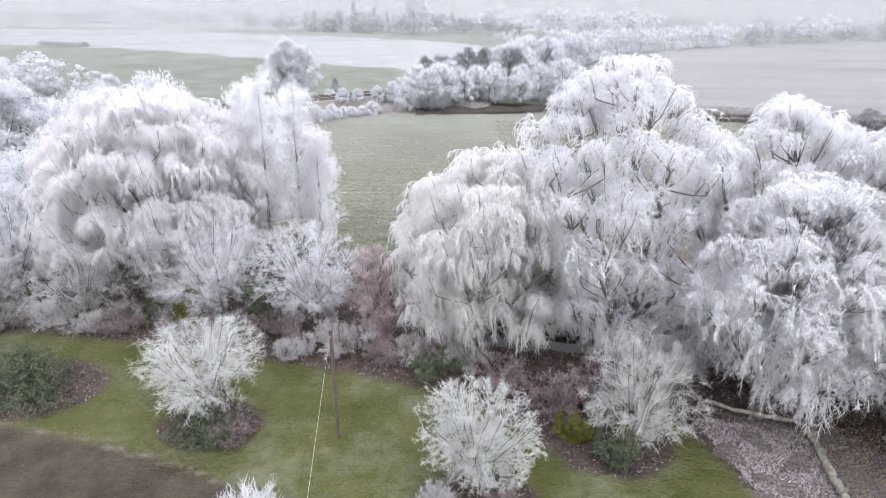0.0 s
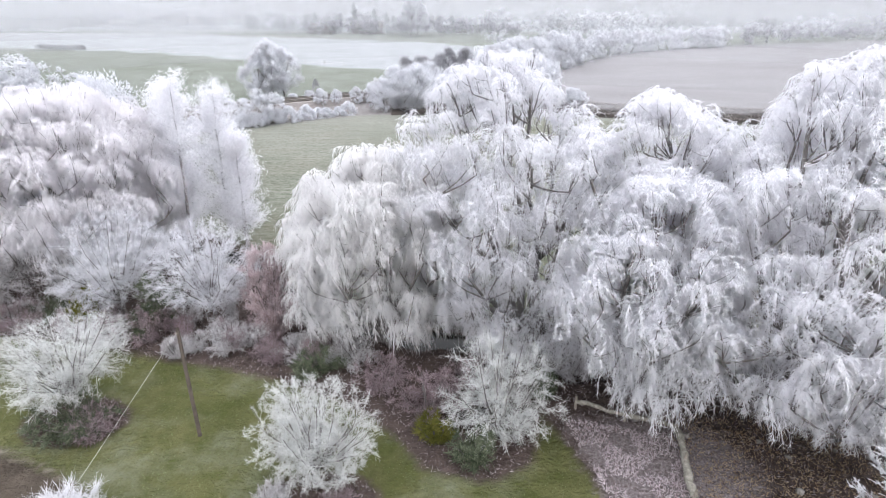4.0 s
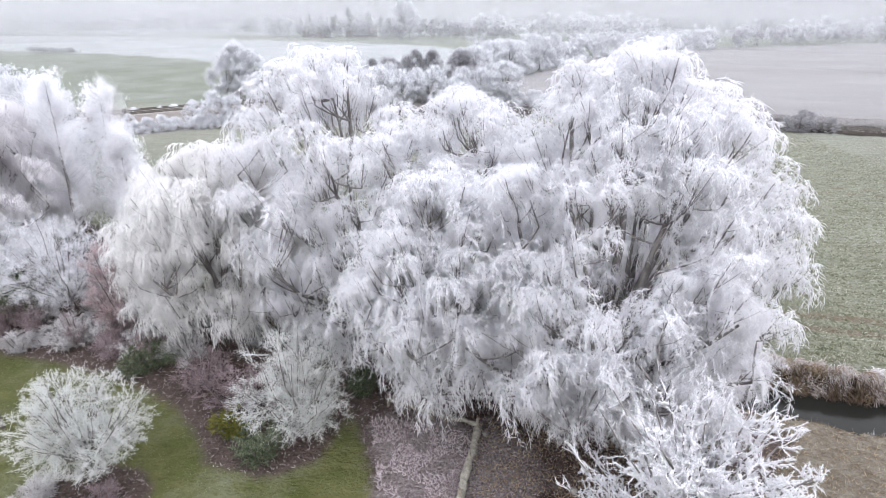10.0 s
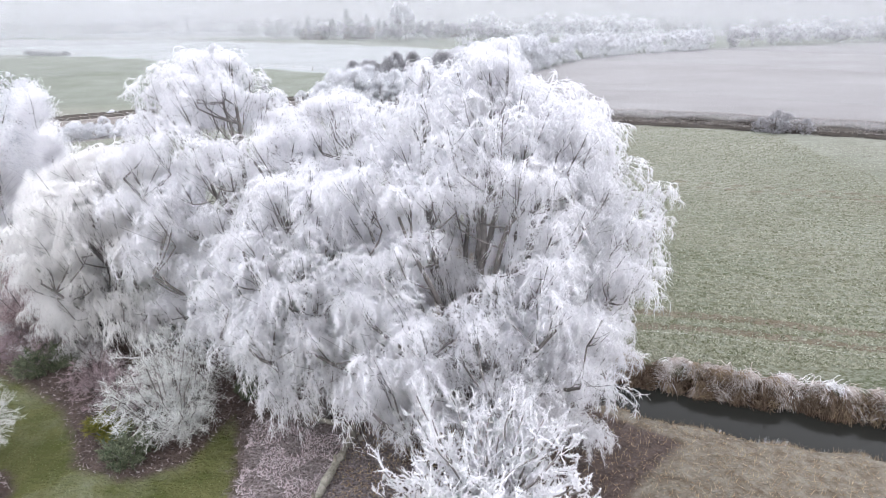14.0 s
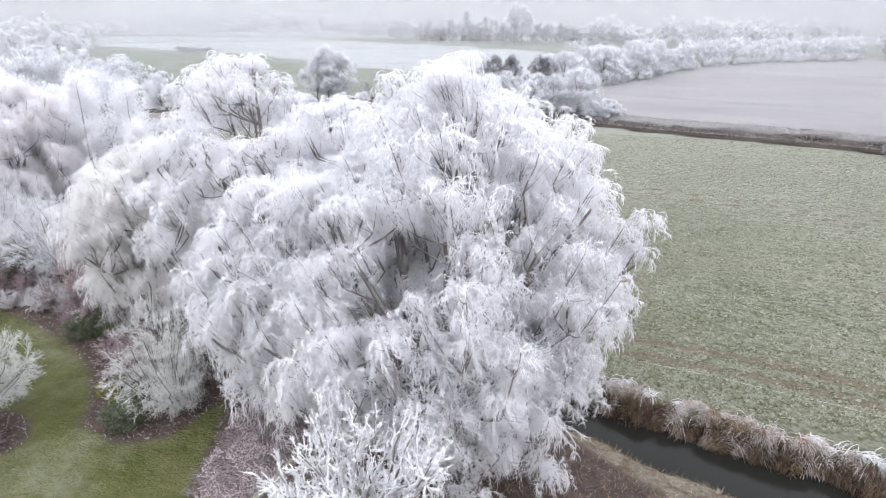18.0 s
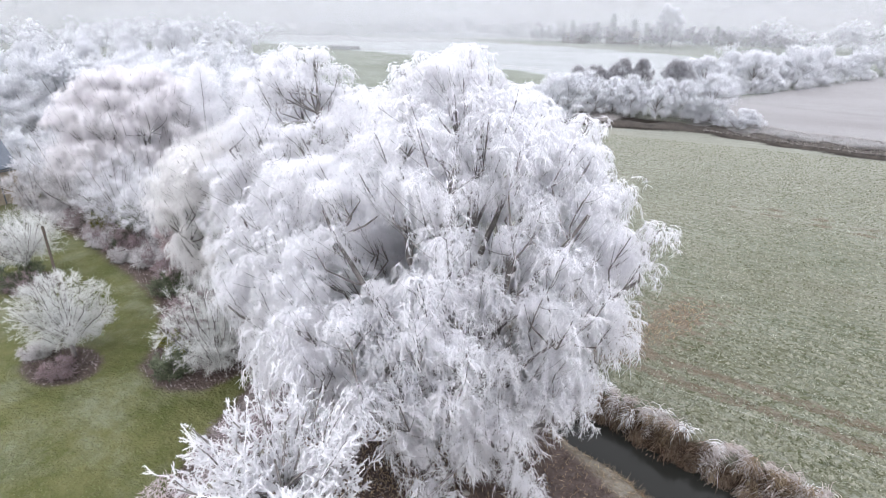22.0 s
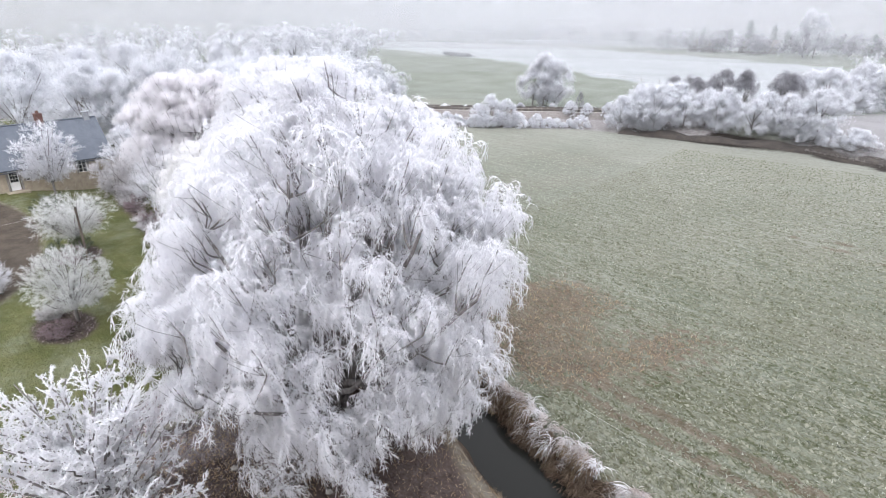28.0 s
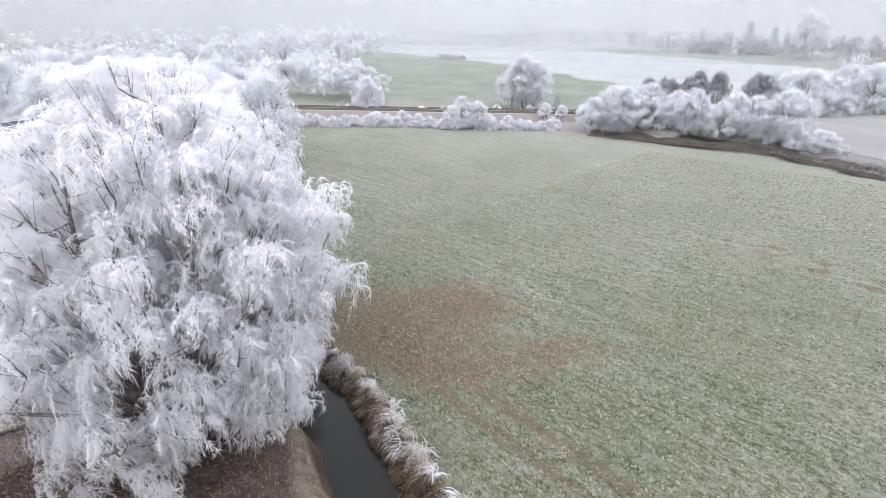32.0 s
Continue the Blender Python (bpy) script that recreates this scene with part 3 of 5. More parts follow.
def plume_tree(name, base, label, category, stems, lobes, seed, mat=None, weep=0.0, trunk_r=0.28, bark=None, limbs=16, group="", n=720, thick=0.0063):
    """A leafless tree of forked ascending stems, each ending in a mop of frosted twigs that arch over and hang."""
    mat, bark = mat or FROST, bark or BARK
    rng = np.random.default_rng(seed)
    tree = thing(name, base, label, category, group)
    lines = []
    for k, (tx, ty, tz) in enumerate(stems):
        foot = np.array([rng.uniform(-0.15, 0.15) + 0.05 * tx, rng.uniform(-0.15, 0.15) + 0.05 * ty, -0.4])
        line = wander(foot, (tx, ty, tz), 14, 0.10, rng)
        u = np.linspace(0, 1, 14)
        line[:, :2] = foot[:2] + (line[:, :2] - foot[:2]) * (0.45 + 0.55 * u)[:, None]
        rad = trunk_r * (1 - 0.88 * u ** 0.8) * (1 if k == 0 else 0.65) + 0.012
        rad[0] *= 1.5
        Tubes().add(line, rad, 8).make("trunk", bark, tree)
        lines.append(line)
    lobes = np.array(lobes)
    n_l = len(lobes)
    mid = np.average(lobes[:, :2], axis=0, weights=lobes[:, 3])
    # main limbs climb to below mops spread through the crown
    heads = [int(rng.integers(n_l))]
    while len(heads) < min(limbs, n_l):
        d = np.min([np.linalg.norm(lobes[:, :3] - lobes[h, :3], axis=1) for h in heads], axis=0)
        heads.append(int(np.argmax(d)))
    for h in heads:
        c = lobes[h, :3] - np.array([0, 0, 0.7 * lobes[h, 3]])
        flat = np.linalg.norm(c[:2] - mid)
        want = max(0.9, c[2] - 0.35 * c[2] - 0.55 * flat)
        root = min((t[int(np.argmin(np.abs(t[:, 2] - want)))] for t in lines[:len(stems)]), key=lambda q: np.linalg.norm(q - c))
        span = np.linalg.norm(c - root)
        limb = wander(root, c, 9, 0.035 * span / 3, rng, rise=-0.06 * span)
        Tubes().add(limb, np.linspace(0.06 + 0.015 * span, 0.045, 9), 6).make("limb", bark, tree)
        lines.append(limb)
    nodes = np.concatenate(lines)
    nodes = nodes[nodes[:, 2] > 0.6]
    twigs = Tubes()
    for (x, y, z, r) in lobes:
        c = np.array([x, y, z])
        out = np.array([x - mid[0], y - mid[1], 0.0])
        out /= max(np.linalg.norm(out), 2.0)
        top = c + np.array([0, 0, (0.15 if weep else 0.0) * r])
        low = c - 0.5 * r * out - np.array([0, 0, 1.15 * r])
        d = np.linalg.norm(nodes - (low - np.array([0, 0, 0.7])), axis=1) + np.where(nodes[:, 2] > low[2], 1.5, 0)
        root = nodes[int(np.argmin(d))]
        span = np.linalg.norm(low - root)
        a = wander(root, low, 4, 0.02 * span, rng, rise=-0.05 * span)
        line = np.concatenate([a, wander(low, top, 4, 0.03, rng)[1:]])
        twigs.add(line, np.linspace(0.032 + 0.005 * span, 0.016, 7), 5)
        for j in range(5):
            e = c + rng.normal(size=3) * (0.34, 0.34, 0.12) * r - np.array([0, 0, 0.12 * r])
            twigs.add(wander(line[3 + j % 3], e, 4, 0.02, rng, rise=-0.06), [0.014, 0.011, 0.009, 0.006], 3)
    twigs.make("branchwork", bark, tree)["kind"] = "stuff"
    # the mops themselves, tipped outward; those of the upper crown hang less and let the stems show
    crown = lobes[:, 2].max()
    for x, y, z, r in lobes:
        hang = 1.0 if weep else 1.05 - 0.3 * max(0.0, z / crown - 0.5) / 0.5
        out = Vector((x - mid[0], y - mid[1], 0))
        far = min(1.0, out.length / 4)
        az = math.atan2(out.y, out.x) + rng.normal() * 0.35
        tip = radians(rng.uniform(5, 24)) * far * (0.4 if weep else 1.0)
        ob = new("plume", plume_mesh(weep, int(rng.integers(9)), mat, n, thick))
        ob.parent = tree
        ob.matrix_local = (Matrix.Translation((x, y, z)) @ Matrix.Rotation(az, 4, "Z") @ Matrix.Rotation(tip, 4, "Y")
                           @ Matrix.Diagonal((r * rng.uniform(0.98, 1.25), r * rng.uniform(0.9, 1.1), r * hang * rng.uniform(0.95, 1.15), 1)) @ Matrix.Rotation(rng.normal() * 0.4, 4, "Z"))
    return tree


def lobed_crown(profile, lobes, per, size, rng, length=0.38, thick=0.05):
    """Twigs of a distant crown: many small fluffy lobes inside a profile."""
    ls = np.array(lobes_in(profile, lobes, rng, size, spacing=0.6))
    w = np.repeat(np.arange(len(ls)), per)
    n = len(w)
    d = unit(rng.normal(size=(n, 3)) + (0, 0, 0.45))
    p = ls[w, :3] + d * ls[w, 3:4] * rng.uniform(0.1, 1.25, n)[:, None] * (0.85, 0.85, 1.05)
    p[:, 2] = np.maximum(p[:, 2], 0.05)
    return spikes(p, d * (0.8, 0.8, 0.8) + rng.normal(size=(n, 3)) * 0.5 + (0, 0, 0.35), length * rng.uniform(0.5, 1.3, n), thick * rng.uniform(0.6, 1.3, n), rng)


def far_kind(name, label, category, profile, lobes, per, size, mat, seed, group, trunk=0.14, length=0.38, thick=0.05):
    rng = np.random.default_rng(seed)
    root = thing(name, (0, 0, 0), label, category, group)
    if trunk:
        Tubes().add(wander((0, 0, -0.3), (0.1, 0, 6.0), 6, 0.08, rng), np.linspace(trunk, 0.03, 6), 6).make("trunk", BARK, root)
        one = Tubes()
        for k in range(12):
            a, z = 2.4 * k, rng.uniform(3, 7)
            r = 0.75 * np.interp(z, [q[0] for q in profile], [q[1] for q in profile])
            one.add(wander((0, 0, 0.45 * z), (math.cos(a) * r, math.sin(a) * r, z), 4, 0.06, rng), [0.07, 0.05, 0.035, 0.02], 4)
        one.make("branchwork", BARK, root)["kind"] = "stuff"
    v, f = lobed_crown(profile, lobes, per, size, rng, length, thick)
    mesh_ob("crown", v, f, mat, root)
    return root


def bush(name, base, label, category, height, radius, seed, mat, twigs=9000, stems=9, up=0.5, length=0.4, thick=0.010, bark=None, flat=1.0, trunk=0.0, group="", shell=0.45, squeeze=(1, 1), simple=False, rise=(0.15, 1.4)):
    """A twiggy shrub or small round tree: forked stems, twigs that point outward."""
    bark = bark or BARK
    rng = np.random.default_rng(seed)
    root = thing(name, base, label, category, group)
    foot = np.array([0, 0, trunk])
    if trunk:
        Tubes().add(wander((0, 0, -0.2), foot + np.array([0, 0, 0.3]), 5, 0.03, rng), np.linspace(0.13, 0.09, 5), 7).make("trunk", bark, root)
    c = np.array([0, 0, trunk + (height - trunk) * 0.38])
    sq = np.array([squeeze[0], squeeze[1], 1.0])
    ends, starts, one = [], [], Tubes()
    for k in range(stems):
        a = k * 2.399 + rng.uniform(-0.3, 0.3)
        el = rng.uniform(*rise)
        d = np.array([math.cos(a) * math.cos(el) * radius, math.sin(a) * math.cos(el) * radius, math.sin(el) * (height - c[2])]) * sq
        tip = c + d * rng.uniform(0.75, 0.95)
        line = wander(foot - np.array([0, 0, 0.15]), tip, 6, 0.05 * radius / 2, rng, rise=-0.05 * radius)
        if simple:
            one.add(line, np.linspace(0.05, 0.012, 6), 4)
        else:
            Tubes().add(line, np.linspace(0.05, 0.012, 6), 5).make("stem", bark, root)
        for _ in range(6 if simple else 20):
            j = rng.uniform(1.5, 4.8)
            q = line[int(j)] + (line[int(j) + 1] - line[int(j)]) * (j % 1)
            dd = unit(q - c + rng.normal(size=3) * 0.85 * radius)
            e = q + dd * rng.uniform(0.25, 0.55) * radius
            starts.append(q), ends.append(e)
    starts, ends = np.array(starts), np.array(ends)
    rel = (ends - c) / (np.array([radius, radius, 1]) * sq)
    hi = np.where(rel[:, 2] > 0, height - c[2], (c[2] - trunk) * 0.9 + 0.15 if trunk else c[2] * 0.85)
    over = np.sqrt(rel[:, 0] ** 2 + rel[:, 1] ** 2 + (rel[:, 2] / hi) ** 2)
    ends = np.where(over[:, None] > 1, c + (ends - c) / over[:, None] * rng.uniform(0.88, 1.05, len(over))[:, None], ends)
    if simple:
        one.make("stemwork", bark, root)["kind"] = "stuff"
    br = Tubes()
    for s, e in zip(starts, ends):
        br.add(wander(s, e, 4, 0.03, rng), np.linspace(0.011, 0.005, 4), 3)
    br.make("branchwork", mat, root)["kind"] = "stuff"
    fork = 5 if simple else 15
    w = np.repeat(np.arange(len(ends)), fork)
    u = rng.uniform(shell, 1.0, len(w)) ** 0.7
    q0 = starts[w] + (ends - starts)[w] * u[:, None] + rng.normal(size=(len(w), 3)) * (0.05 if simple else 0.015) * radius
    q0[:, 2] = np.maximum(q0[:, 2], 0.05)
    dq = unit((q0 - c) * flat) * 0.45 + rng.normal(size=q0.shape) * 0.7 + np.array([0, 0, up])
    lq = length * (0.8 if simple else 1.25) * rng.uniform(0.5, 1.25, len(w))
    v1, f1 = spikes(q0, dq, lq, thick * 1.15, rng)
    pick = rng.integers(0, len(w), max(10, twigs - len(w)))
    m = len(pick)
    p = q0[pick] + unit(dq)[pick] * (lq[pick] * rng.uniform(0.05, 0.95, m))[:, None] + (rng.normal(size=(m, 3)) * 0.07 * radius if simple else 0)
    p[:, 2] = np.maximum(p[:, 2], 0.04)
    dr = unit(dq)[pick] * 0.6 + rng.normal(size=(m, 3)) * 0.65 + np.array([0, 0, 0.5 * up])
    v2, f2 = spikes(p, dr, length * rng.uniform(0.25, 0.75, m) * (1.4 if simple else 1.0), thick, rng)
    mesh_ob("crown", np.concatenate([v1, v2]), np.concatenate([f1, f2 + len(v1)]), mat, root)
    return root


def shoot_tree(name, base, label, category, height, radius, seed, mat, limbs=24):
    """A young tree of long straight shoots, each furred with short spurs of rime."""
    rng = np.random.default_rng(seed)
    tree = thing(name, base, label, category)
    for k in range(3):
        top = (rng.normal() * 0.5, rng.normal() * 0.5, height * (0.8 - 0.12 * k))
        Tubes().add(wander((0.1 * k, 0.05 * k, -0.3), top, 9, 0.05, rng), np.linspace(0.10, 0.03, 9), 7).make("trunk", BARK, tree)
    shoots, spurs_p, spurs_d = Tubes(), [], []
    for k in range(limbs):
        a, f = 2.399 * k, (k + 0.5) / limbs
        el = rng.uniform(0.25, 0.75) + 0.7 * f
        root = np.array([0, 0, height * (0.15 + 0.5 * f)])
        reach = radius * rng.uniform(0.75, 0.95)
        tip = root + np.array([math.cos(a) * math.cos(el) * reach, math.sin(a) * math.cos(el) * reach, math.sin(el) * reach])
        tip[2] = min(tip[2], 0.86 * height)
        limb = wander(root, tip, 8, 0.05, rng, rise=-0.12)
        Tubes().add(limb, np.linspace(0.05, 0.018, 8), 6).make("limb", BARK, tree)
        for _ in range(22):
            j = rng.uniform(1.5, 6.99)
            q = limb[int(j)] + (limb[int(j) + 1] - limb[int(j)]) * (j % 1)
            d = unit(unit(tip - root) * (0.7, 0.7, 0.3) + rng.normal(size=3) * 0.55 + np.array([0, 0, 0.6]))
            ln = rng.uniform(0.35, 0.85)
            line = wander(q, q + d * ln, 6, 0.035, rng, rise=-0.06)
            shoots.add(line, np.linspace(0.012, 0.008, 6), 5)
            for lo, many in ((0.05, 40), (0.5, 14)):
                u = rng.uniform(lo, 1, many) * 4.99
                i = u.astype(int)
                p = line[i] + (line[i + 1] - line[i]) * (u - i)[:, None]
                spurs_p.append(p), spurs_d.append(rng.normal(size=(many, 3)) * 0.8 + d * 0.6)
            for _ in range(3):
                e = line[rng.integers(1, 5)]
                dd = unit(d + rng.normal(size=3) * 0.8)
                side = wander(e, e + dd * ln * rng.uniform(0.2, 0.5), 3, 0.02, rng)
                shoots.add(side, [0.011, 0.010, 0.008], 4)
                u = rng.uniform(0, 1, 20)[:, None]
                spurs_p.append(side[0] + (side[-1] - side[0]) * u), spurs_d.append(rng.normal(size=(20, 3)) * 0.8 + dd * 0.6)
    shoots.make("shootwork", mat, tree)["kind"] = "stuff"
    p, d = np.concatenate(spurs_p), np.concatenate(spurs_d)
    v, f = spikes(p, d, rng.uniform(0.035, 0.11, len(p)), 0.0095, rng)
    mesh_ob("crown", v, f, mat, tree)
    return tree

# ---- the trees by the stream ----
def ground_at(x, y):
    return float(land(np.array([x]), np.array([y]))[0])


rng = np.random.default_rng(11)
SMALL = (0.85, 1.55)
# the great willow of the middle
P = [(3.5, 5.0), (4.6, 6.5), (7, 7.1), (10, 6.5), (12.4, 4.9), (14.2, 3.4), (15.7, 1.5)]
L = lobes_in(P, 190, rng, SMALL, lean=(1.2, 0.2), spacing=0.93)
L += [q + np.array([1.6, 2.6, 0, 0]) for q in lobes_in([(7, 5.5), (10, 5.6), (12, 4.3), (13.4, 2.5), (14.4, 1.2)], 48, rng, SMALL, spacing=1.0)]
for cx, cy, cz, rr in ((6.8, 1.2, 10.0, 1.1), (7.6, 1.5, 10.3, 0.9), (7.3, 0.9, 9.3, 0.9), (6.5, 1.8, 9.0, 1.0), (1.4, -0.4, 15.0, 0.9), (1.6, 0.3, 14.3, 1.0), (0.8, 0, 14.2, 0.9), (1.4, 0.1, 15.6, 0.7),
                       (-1.5, 0.7, 14.6, 0.9), (-1.9, 0.9, 13.8, 1.0), (-1.2, 0.5, 13.6, 0.9), (-1.5, 0.7, 14.9, 0.6),
                       (0.3, 3.0, 14.7, 0.9), (0.8, 3.2, 13.8, 1.0), (4.8, 2.2, 13.3, 1.0), (5.2, 1.9, 12.5, 0.9), (4.4, 2.6, 11.9, 1.0), (5.6, 0.2, 11.6, 1.1)):
    L.append(np.array([cx, cy, cz, rr]))
for k in range(26):
    a, z = radians(rng.uniform(225, 300)), rng.uniform(4.0, 9.5)
    far = np.interp(z, [3, 6, 10], [5.6, 6.4, 5.8]) * rng.uniform(0.75, 1.0)
    L.append(np.array([math.cos(a) * far, math.sin(a) * far, z, rng.uniform(0.75, 1.15)]))
for k in range(26):
    a, z = radians(rng.uniform(-80, 25)), rng.uniform(3.2, 8.5)
    far = np.interp(z, [3, 6, 10], [5.4, 6.2, 5.8]) * rng.uniform(0.72, 0.98)
    L.append(np.array([math.cos(a) * far, math.sin(a) * far, z, rng.uniform(0.8, 1.2)]))
for k in range(14):
    a, far = radians(rng.uniform(5, 55)), rng.uniform(4.8, 6.5)
    L.append(np.array([math.cos(a) * far, math.sin(a) * far, rng.uniform(2.2, 4.8), rng.uniform(0.8, 1.15)]))
for k in range(18):
    a, far = radians(rng.uniform(-85, 10)), rng.uniform(2.6, 5.6)
    L.append(np.array([math.cos(a) * far, math.sin(a) * far, rng.uniform(1.6, 3.4), rng.uniform(0.75, 1.1)]))
for k in range(16):
    a, far = radians(rng.uniform(-50, 60)), rng.uniform(3.2, 6.0)
    L.append(np.array([math.cos(a) * far, math.sin(a) * far, rng.uniform(1.5, 3.2), rng.uniform(0.75, 1.1)]))
for k in range(34):
    a, z = radians(rng.uniform(32, 78)), rng.uniform(3.5, 12.2)
    far = np.interp(z, [3, 6, 10, 12.5], [6.2, 7.0, 7.1, 5.8]) * rng.uniform(0.86, 1.0)
    L.append(np.array([math.cos(a) * far, math.sin(a) * far, z, rng.uniform(0.8, 1.15)]))
plume_tree("willow_tree", (20.4, 20.4, ground_at(20.4, 20.4)), "huge frosted leafless willow with arching white plumes beside stream", "tree",
           [(1.1, 0.2, 12.4), (-1.6, 0.8, 11.4), (3.4, 1.0, 10.0), (1.2, -2.8, 8.5), (-3.4, -1.5, 8.5), (1.4, 2.8, 11.6), (4.0, 2.4, 10.4)], L, 21, trunk_r=0.36, limbs=56)
P = [(2, 2.6), (6, 4.2), (10, 4.2), (12.5, 3.2), (14.4, 1.2)]
plume_tree("willow_tree", (15.6, 24.6, -0.6), "tall frosted leafless willow behind the largest one", "tree",
           [(0.2, 0, 11.2), (-1.2, 0.6, 9.5)], lobes_in(P, 105, rng, SMALL, spacing=0.8), 22, trunk_r=0.24)
P = [(3.4, 3.2), (5.0, 4.2), (7.5, 4.2), (9.5, 3.2), (11.4, 1.2)]
plume_tree("willow_tree", (14.4, 20.4, 0), "frosted leaning willow with feathery white plumes by the fence", "tree",
           [(-0.6, -0.3, 9.6), (1.0, 0.6, 8.4), (-1.8, 0.6, 7.5)], [q for q in lobes_in(P, 125, rng, SMALL, spacing=0.75) if q[0] > -2.4 or q[2] > 5.2], 23, trunk_r=0.24)
P = [(2.3, 4.4), (4.2, 5.8), (9, 6.2), (12.2, 5.4), (14.4, 3.4), (16.0, 1.5)]
plume_tree("willow_tree", (10.2, 27.6, -0.8), "tall many-stemmed frosted willow on the stream bank", "tree",
           [(-1.2, -0.4, 13.4), (1.2, 0, 12.2), (3.4, 0.6, 10), (-3, 0.5, 10)], lobes_in(P, 190, rng, SMALL, lean=(-1.8, -0.8), spacing=0.78), 24, trunk_r=0.26, limbs=20)
P = [(2.2, 4.4), (4, 4.9), (7, 4.9), (9.3, 3.8), (10.8, 1.8)]
plume_tree("weeping_willow", (2.3, 27.0, -0.2), "rounded weeping willow with long cream-white frosted strands", "tree",
           [(0.2, 0.2, 8.5), (1.5, -0.5, 6.5), (-1.6, 0.3, 6.5)], lobes_in(P, 200, rng, (0.7, 1.3), spacing=0.6), 25, FROST_WARM, weep=1.0, trunk_r=0.32)
P = [(3.0, 5.6), (5, 6.4), (8, 6.5), (10.8, 5.0), (12.4, 2.4)]
plume_tree("weeping_willow", (-18.3, 34.4, 0), "broad weeping willow in pinkish white frost", "tree",
           [(0.4, 0, 9.5), (2.5, -0.8, 7.5), (-2.6, 0.3, 7)], lobes_in(P, 290, rng, (0.8, 1.5), squeeze=(1.05, 1.15), spacing=0.5), 26, FROST_PINK, weep=1.0, trunk_r=0.35)


def alder(base, height, radius, seed):
    """A slim upright tree: one straight stem with short tiers of frosted twigs."""
    rng = np.random.default_rng(seed)
    tree = thing("alder_tree", base, "slim upright frosted alder with dark straight stem", "tree", "alders")
    stem = wander((0, 0, -0.3), (0.2, 0.1, height), 12, 0.05, rng)
    Tubes().add(stem, np.linspace(0.17, 0.015, 12), 7).make("trunk", BARK, tree)
    n = 170
    u = rng.uniform(0.16, 1.0, n)
    a = rng.uniform(0, 2 * math.pi, n)
    reach = radius * (1.08 - u) ** 0.55 * rng.uniform(0.6, 1.1, n)
    p0 = np.stack([np.interp(u, np.linspace(0, 1, 12), stem[:, k]) for k in range(3)], -1)
    p2 = p0 + np.stack([np.cos(a) * reach, np.sin(a) * reach, rng.uniform(0.3, 1.1, n) * reach], -1)
    br = Tubes()
    for s, e in zip(p0, p2):
        br.add(wander(s, e, 4, 0.06, rng, 0.1), np.linspace(0.022, 0.010, 4), 3)
    br.make("branchwork", FROST_BLUE, tree)["kind"] = "stuff"
    which = np.repeat(np.arange(n), 80)
    m = len(which)
    w = rng.uniform(0.15, 1.0, m) ** 0.8
    p = p0[which] + (p2 - p0)[which] * w[:, None] + rng.normal(size=(m, 3)) * 0.2
    dr = unit((p2 - p0)[which]) * 0.4 + rng.normal(size=(m, 3)) * 0.7
    v, f = spikes(p, dr, rng.uniform(0.12, 0.36, m), 0.017, rng)
    mesh_ob("crown", v, f, FROST, tree)


alder((-12.1, 36.8, 0), 12.3, 2.8, 41)
alder((-10.7, 39.8, 0), 11.4, 2.9, 42)
alder((-13.6, 38.6, 0), 11.6, 2.7, 43)
alder((-9.0, 38.2, 0), 8.6, 2.2, 44)

# small trees and bushes of the garden
bush("ornamental_tree", (1.25, 16.2, 0), "small round frosted tree in a mulched bed on lawn", "tree", 4.7, 2.6, 31, FROST_GREEN, 38000, 34, trunk=1.15, thick=0.0058, up=0.12, length=0.17, rise=(0.0, 1.35))
bush("frosted_shrub", (8.4, 19.4, 0), "grey twiggy frosted shrub at the edge of lawn", "shrub", 4.9, 2.8, 32, FROST_GREEN, 14000, 22, thick=0.007, up=0.2, length=0.3)
shoot_tree("frosted_tree", (21.2, 11.5, -0.3), "upright young tree with thickly frosted shoots", "tree", 8.5, 4.2, 33, FROST_SHOOT, 64)
bush("frosted_tree", (-10.2, 19.9, 0), "spreading small frosted tree over dark evergreen bush", "tree", 4.8, 3.2, 34, FROST_GREEN, 9500, 24, trunk=1.5, thick=0.0065, up=0.05, rise=(0.2, 1.15), length=0.34)
bush("frosted_tree", (-12.9, 28.6, 0), "bare frosted garden tree before a dark conifer", "tree", 6.8, 3.4, 35, FROST_BLUE, 20000, 22, trunk=1.1, thick=0.008, up=0.2)
bush("frosted_tree", (-7.4, 28.2, 0), "frosted tree with grey stem and open twigs", "tree", 6.2, 3.3, 36, FROST_BLUE, 20000, 22, trunk=1.2, thick=0.008, up=0.2)
bush("frosted_tree", (-3.6, 27.0, 0), "tall shrub with purple-brown twigs under thin frost", "tree", 5.2, 1.9, 37, twig_mat("frost_on_purple_twigs", (0.72, 0.63, 0.65), (0.28, 0.19, 0.19)), 9000, 12, thick=0.015, up=0.5)
bush("frosted_tree", (-20.7, 28.6, 0), "grey bare apple tree with thin frost", "tree", 4.6, 3.3, 38, FROST_GREY, 9000, 14, trunk=1.0, thick=0.009, up=0.1)
bush("frosted_tree", (-26.8, 31.6, -1.0), "frosted bare tree at the garden's edge", "tree", 8.0, 4.0, 39, FROST_BLUE, 14000, 16, trunk=1.5, thick=0.018, up=0.2)
bush("frosted_tree", (-16.2, 30.2, 0), "low bare tree in thin grey frost", "tree", 3.8, 2.6, 40, FROST_GREY, 7000, 12, trunk=0.8, thick=0.009, up=0.1)
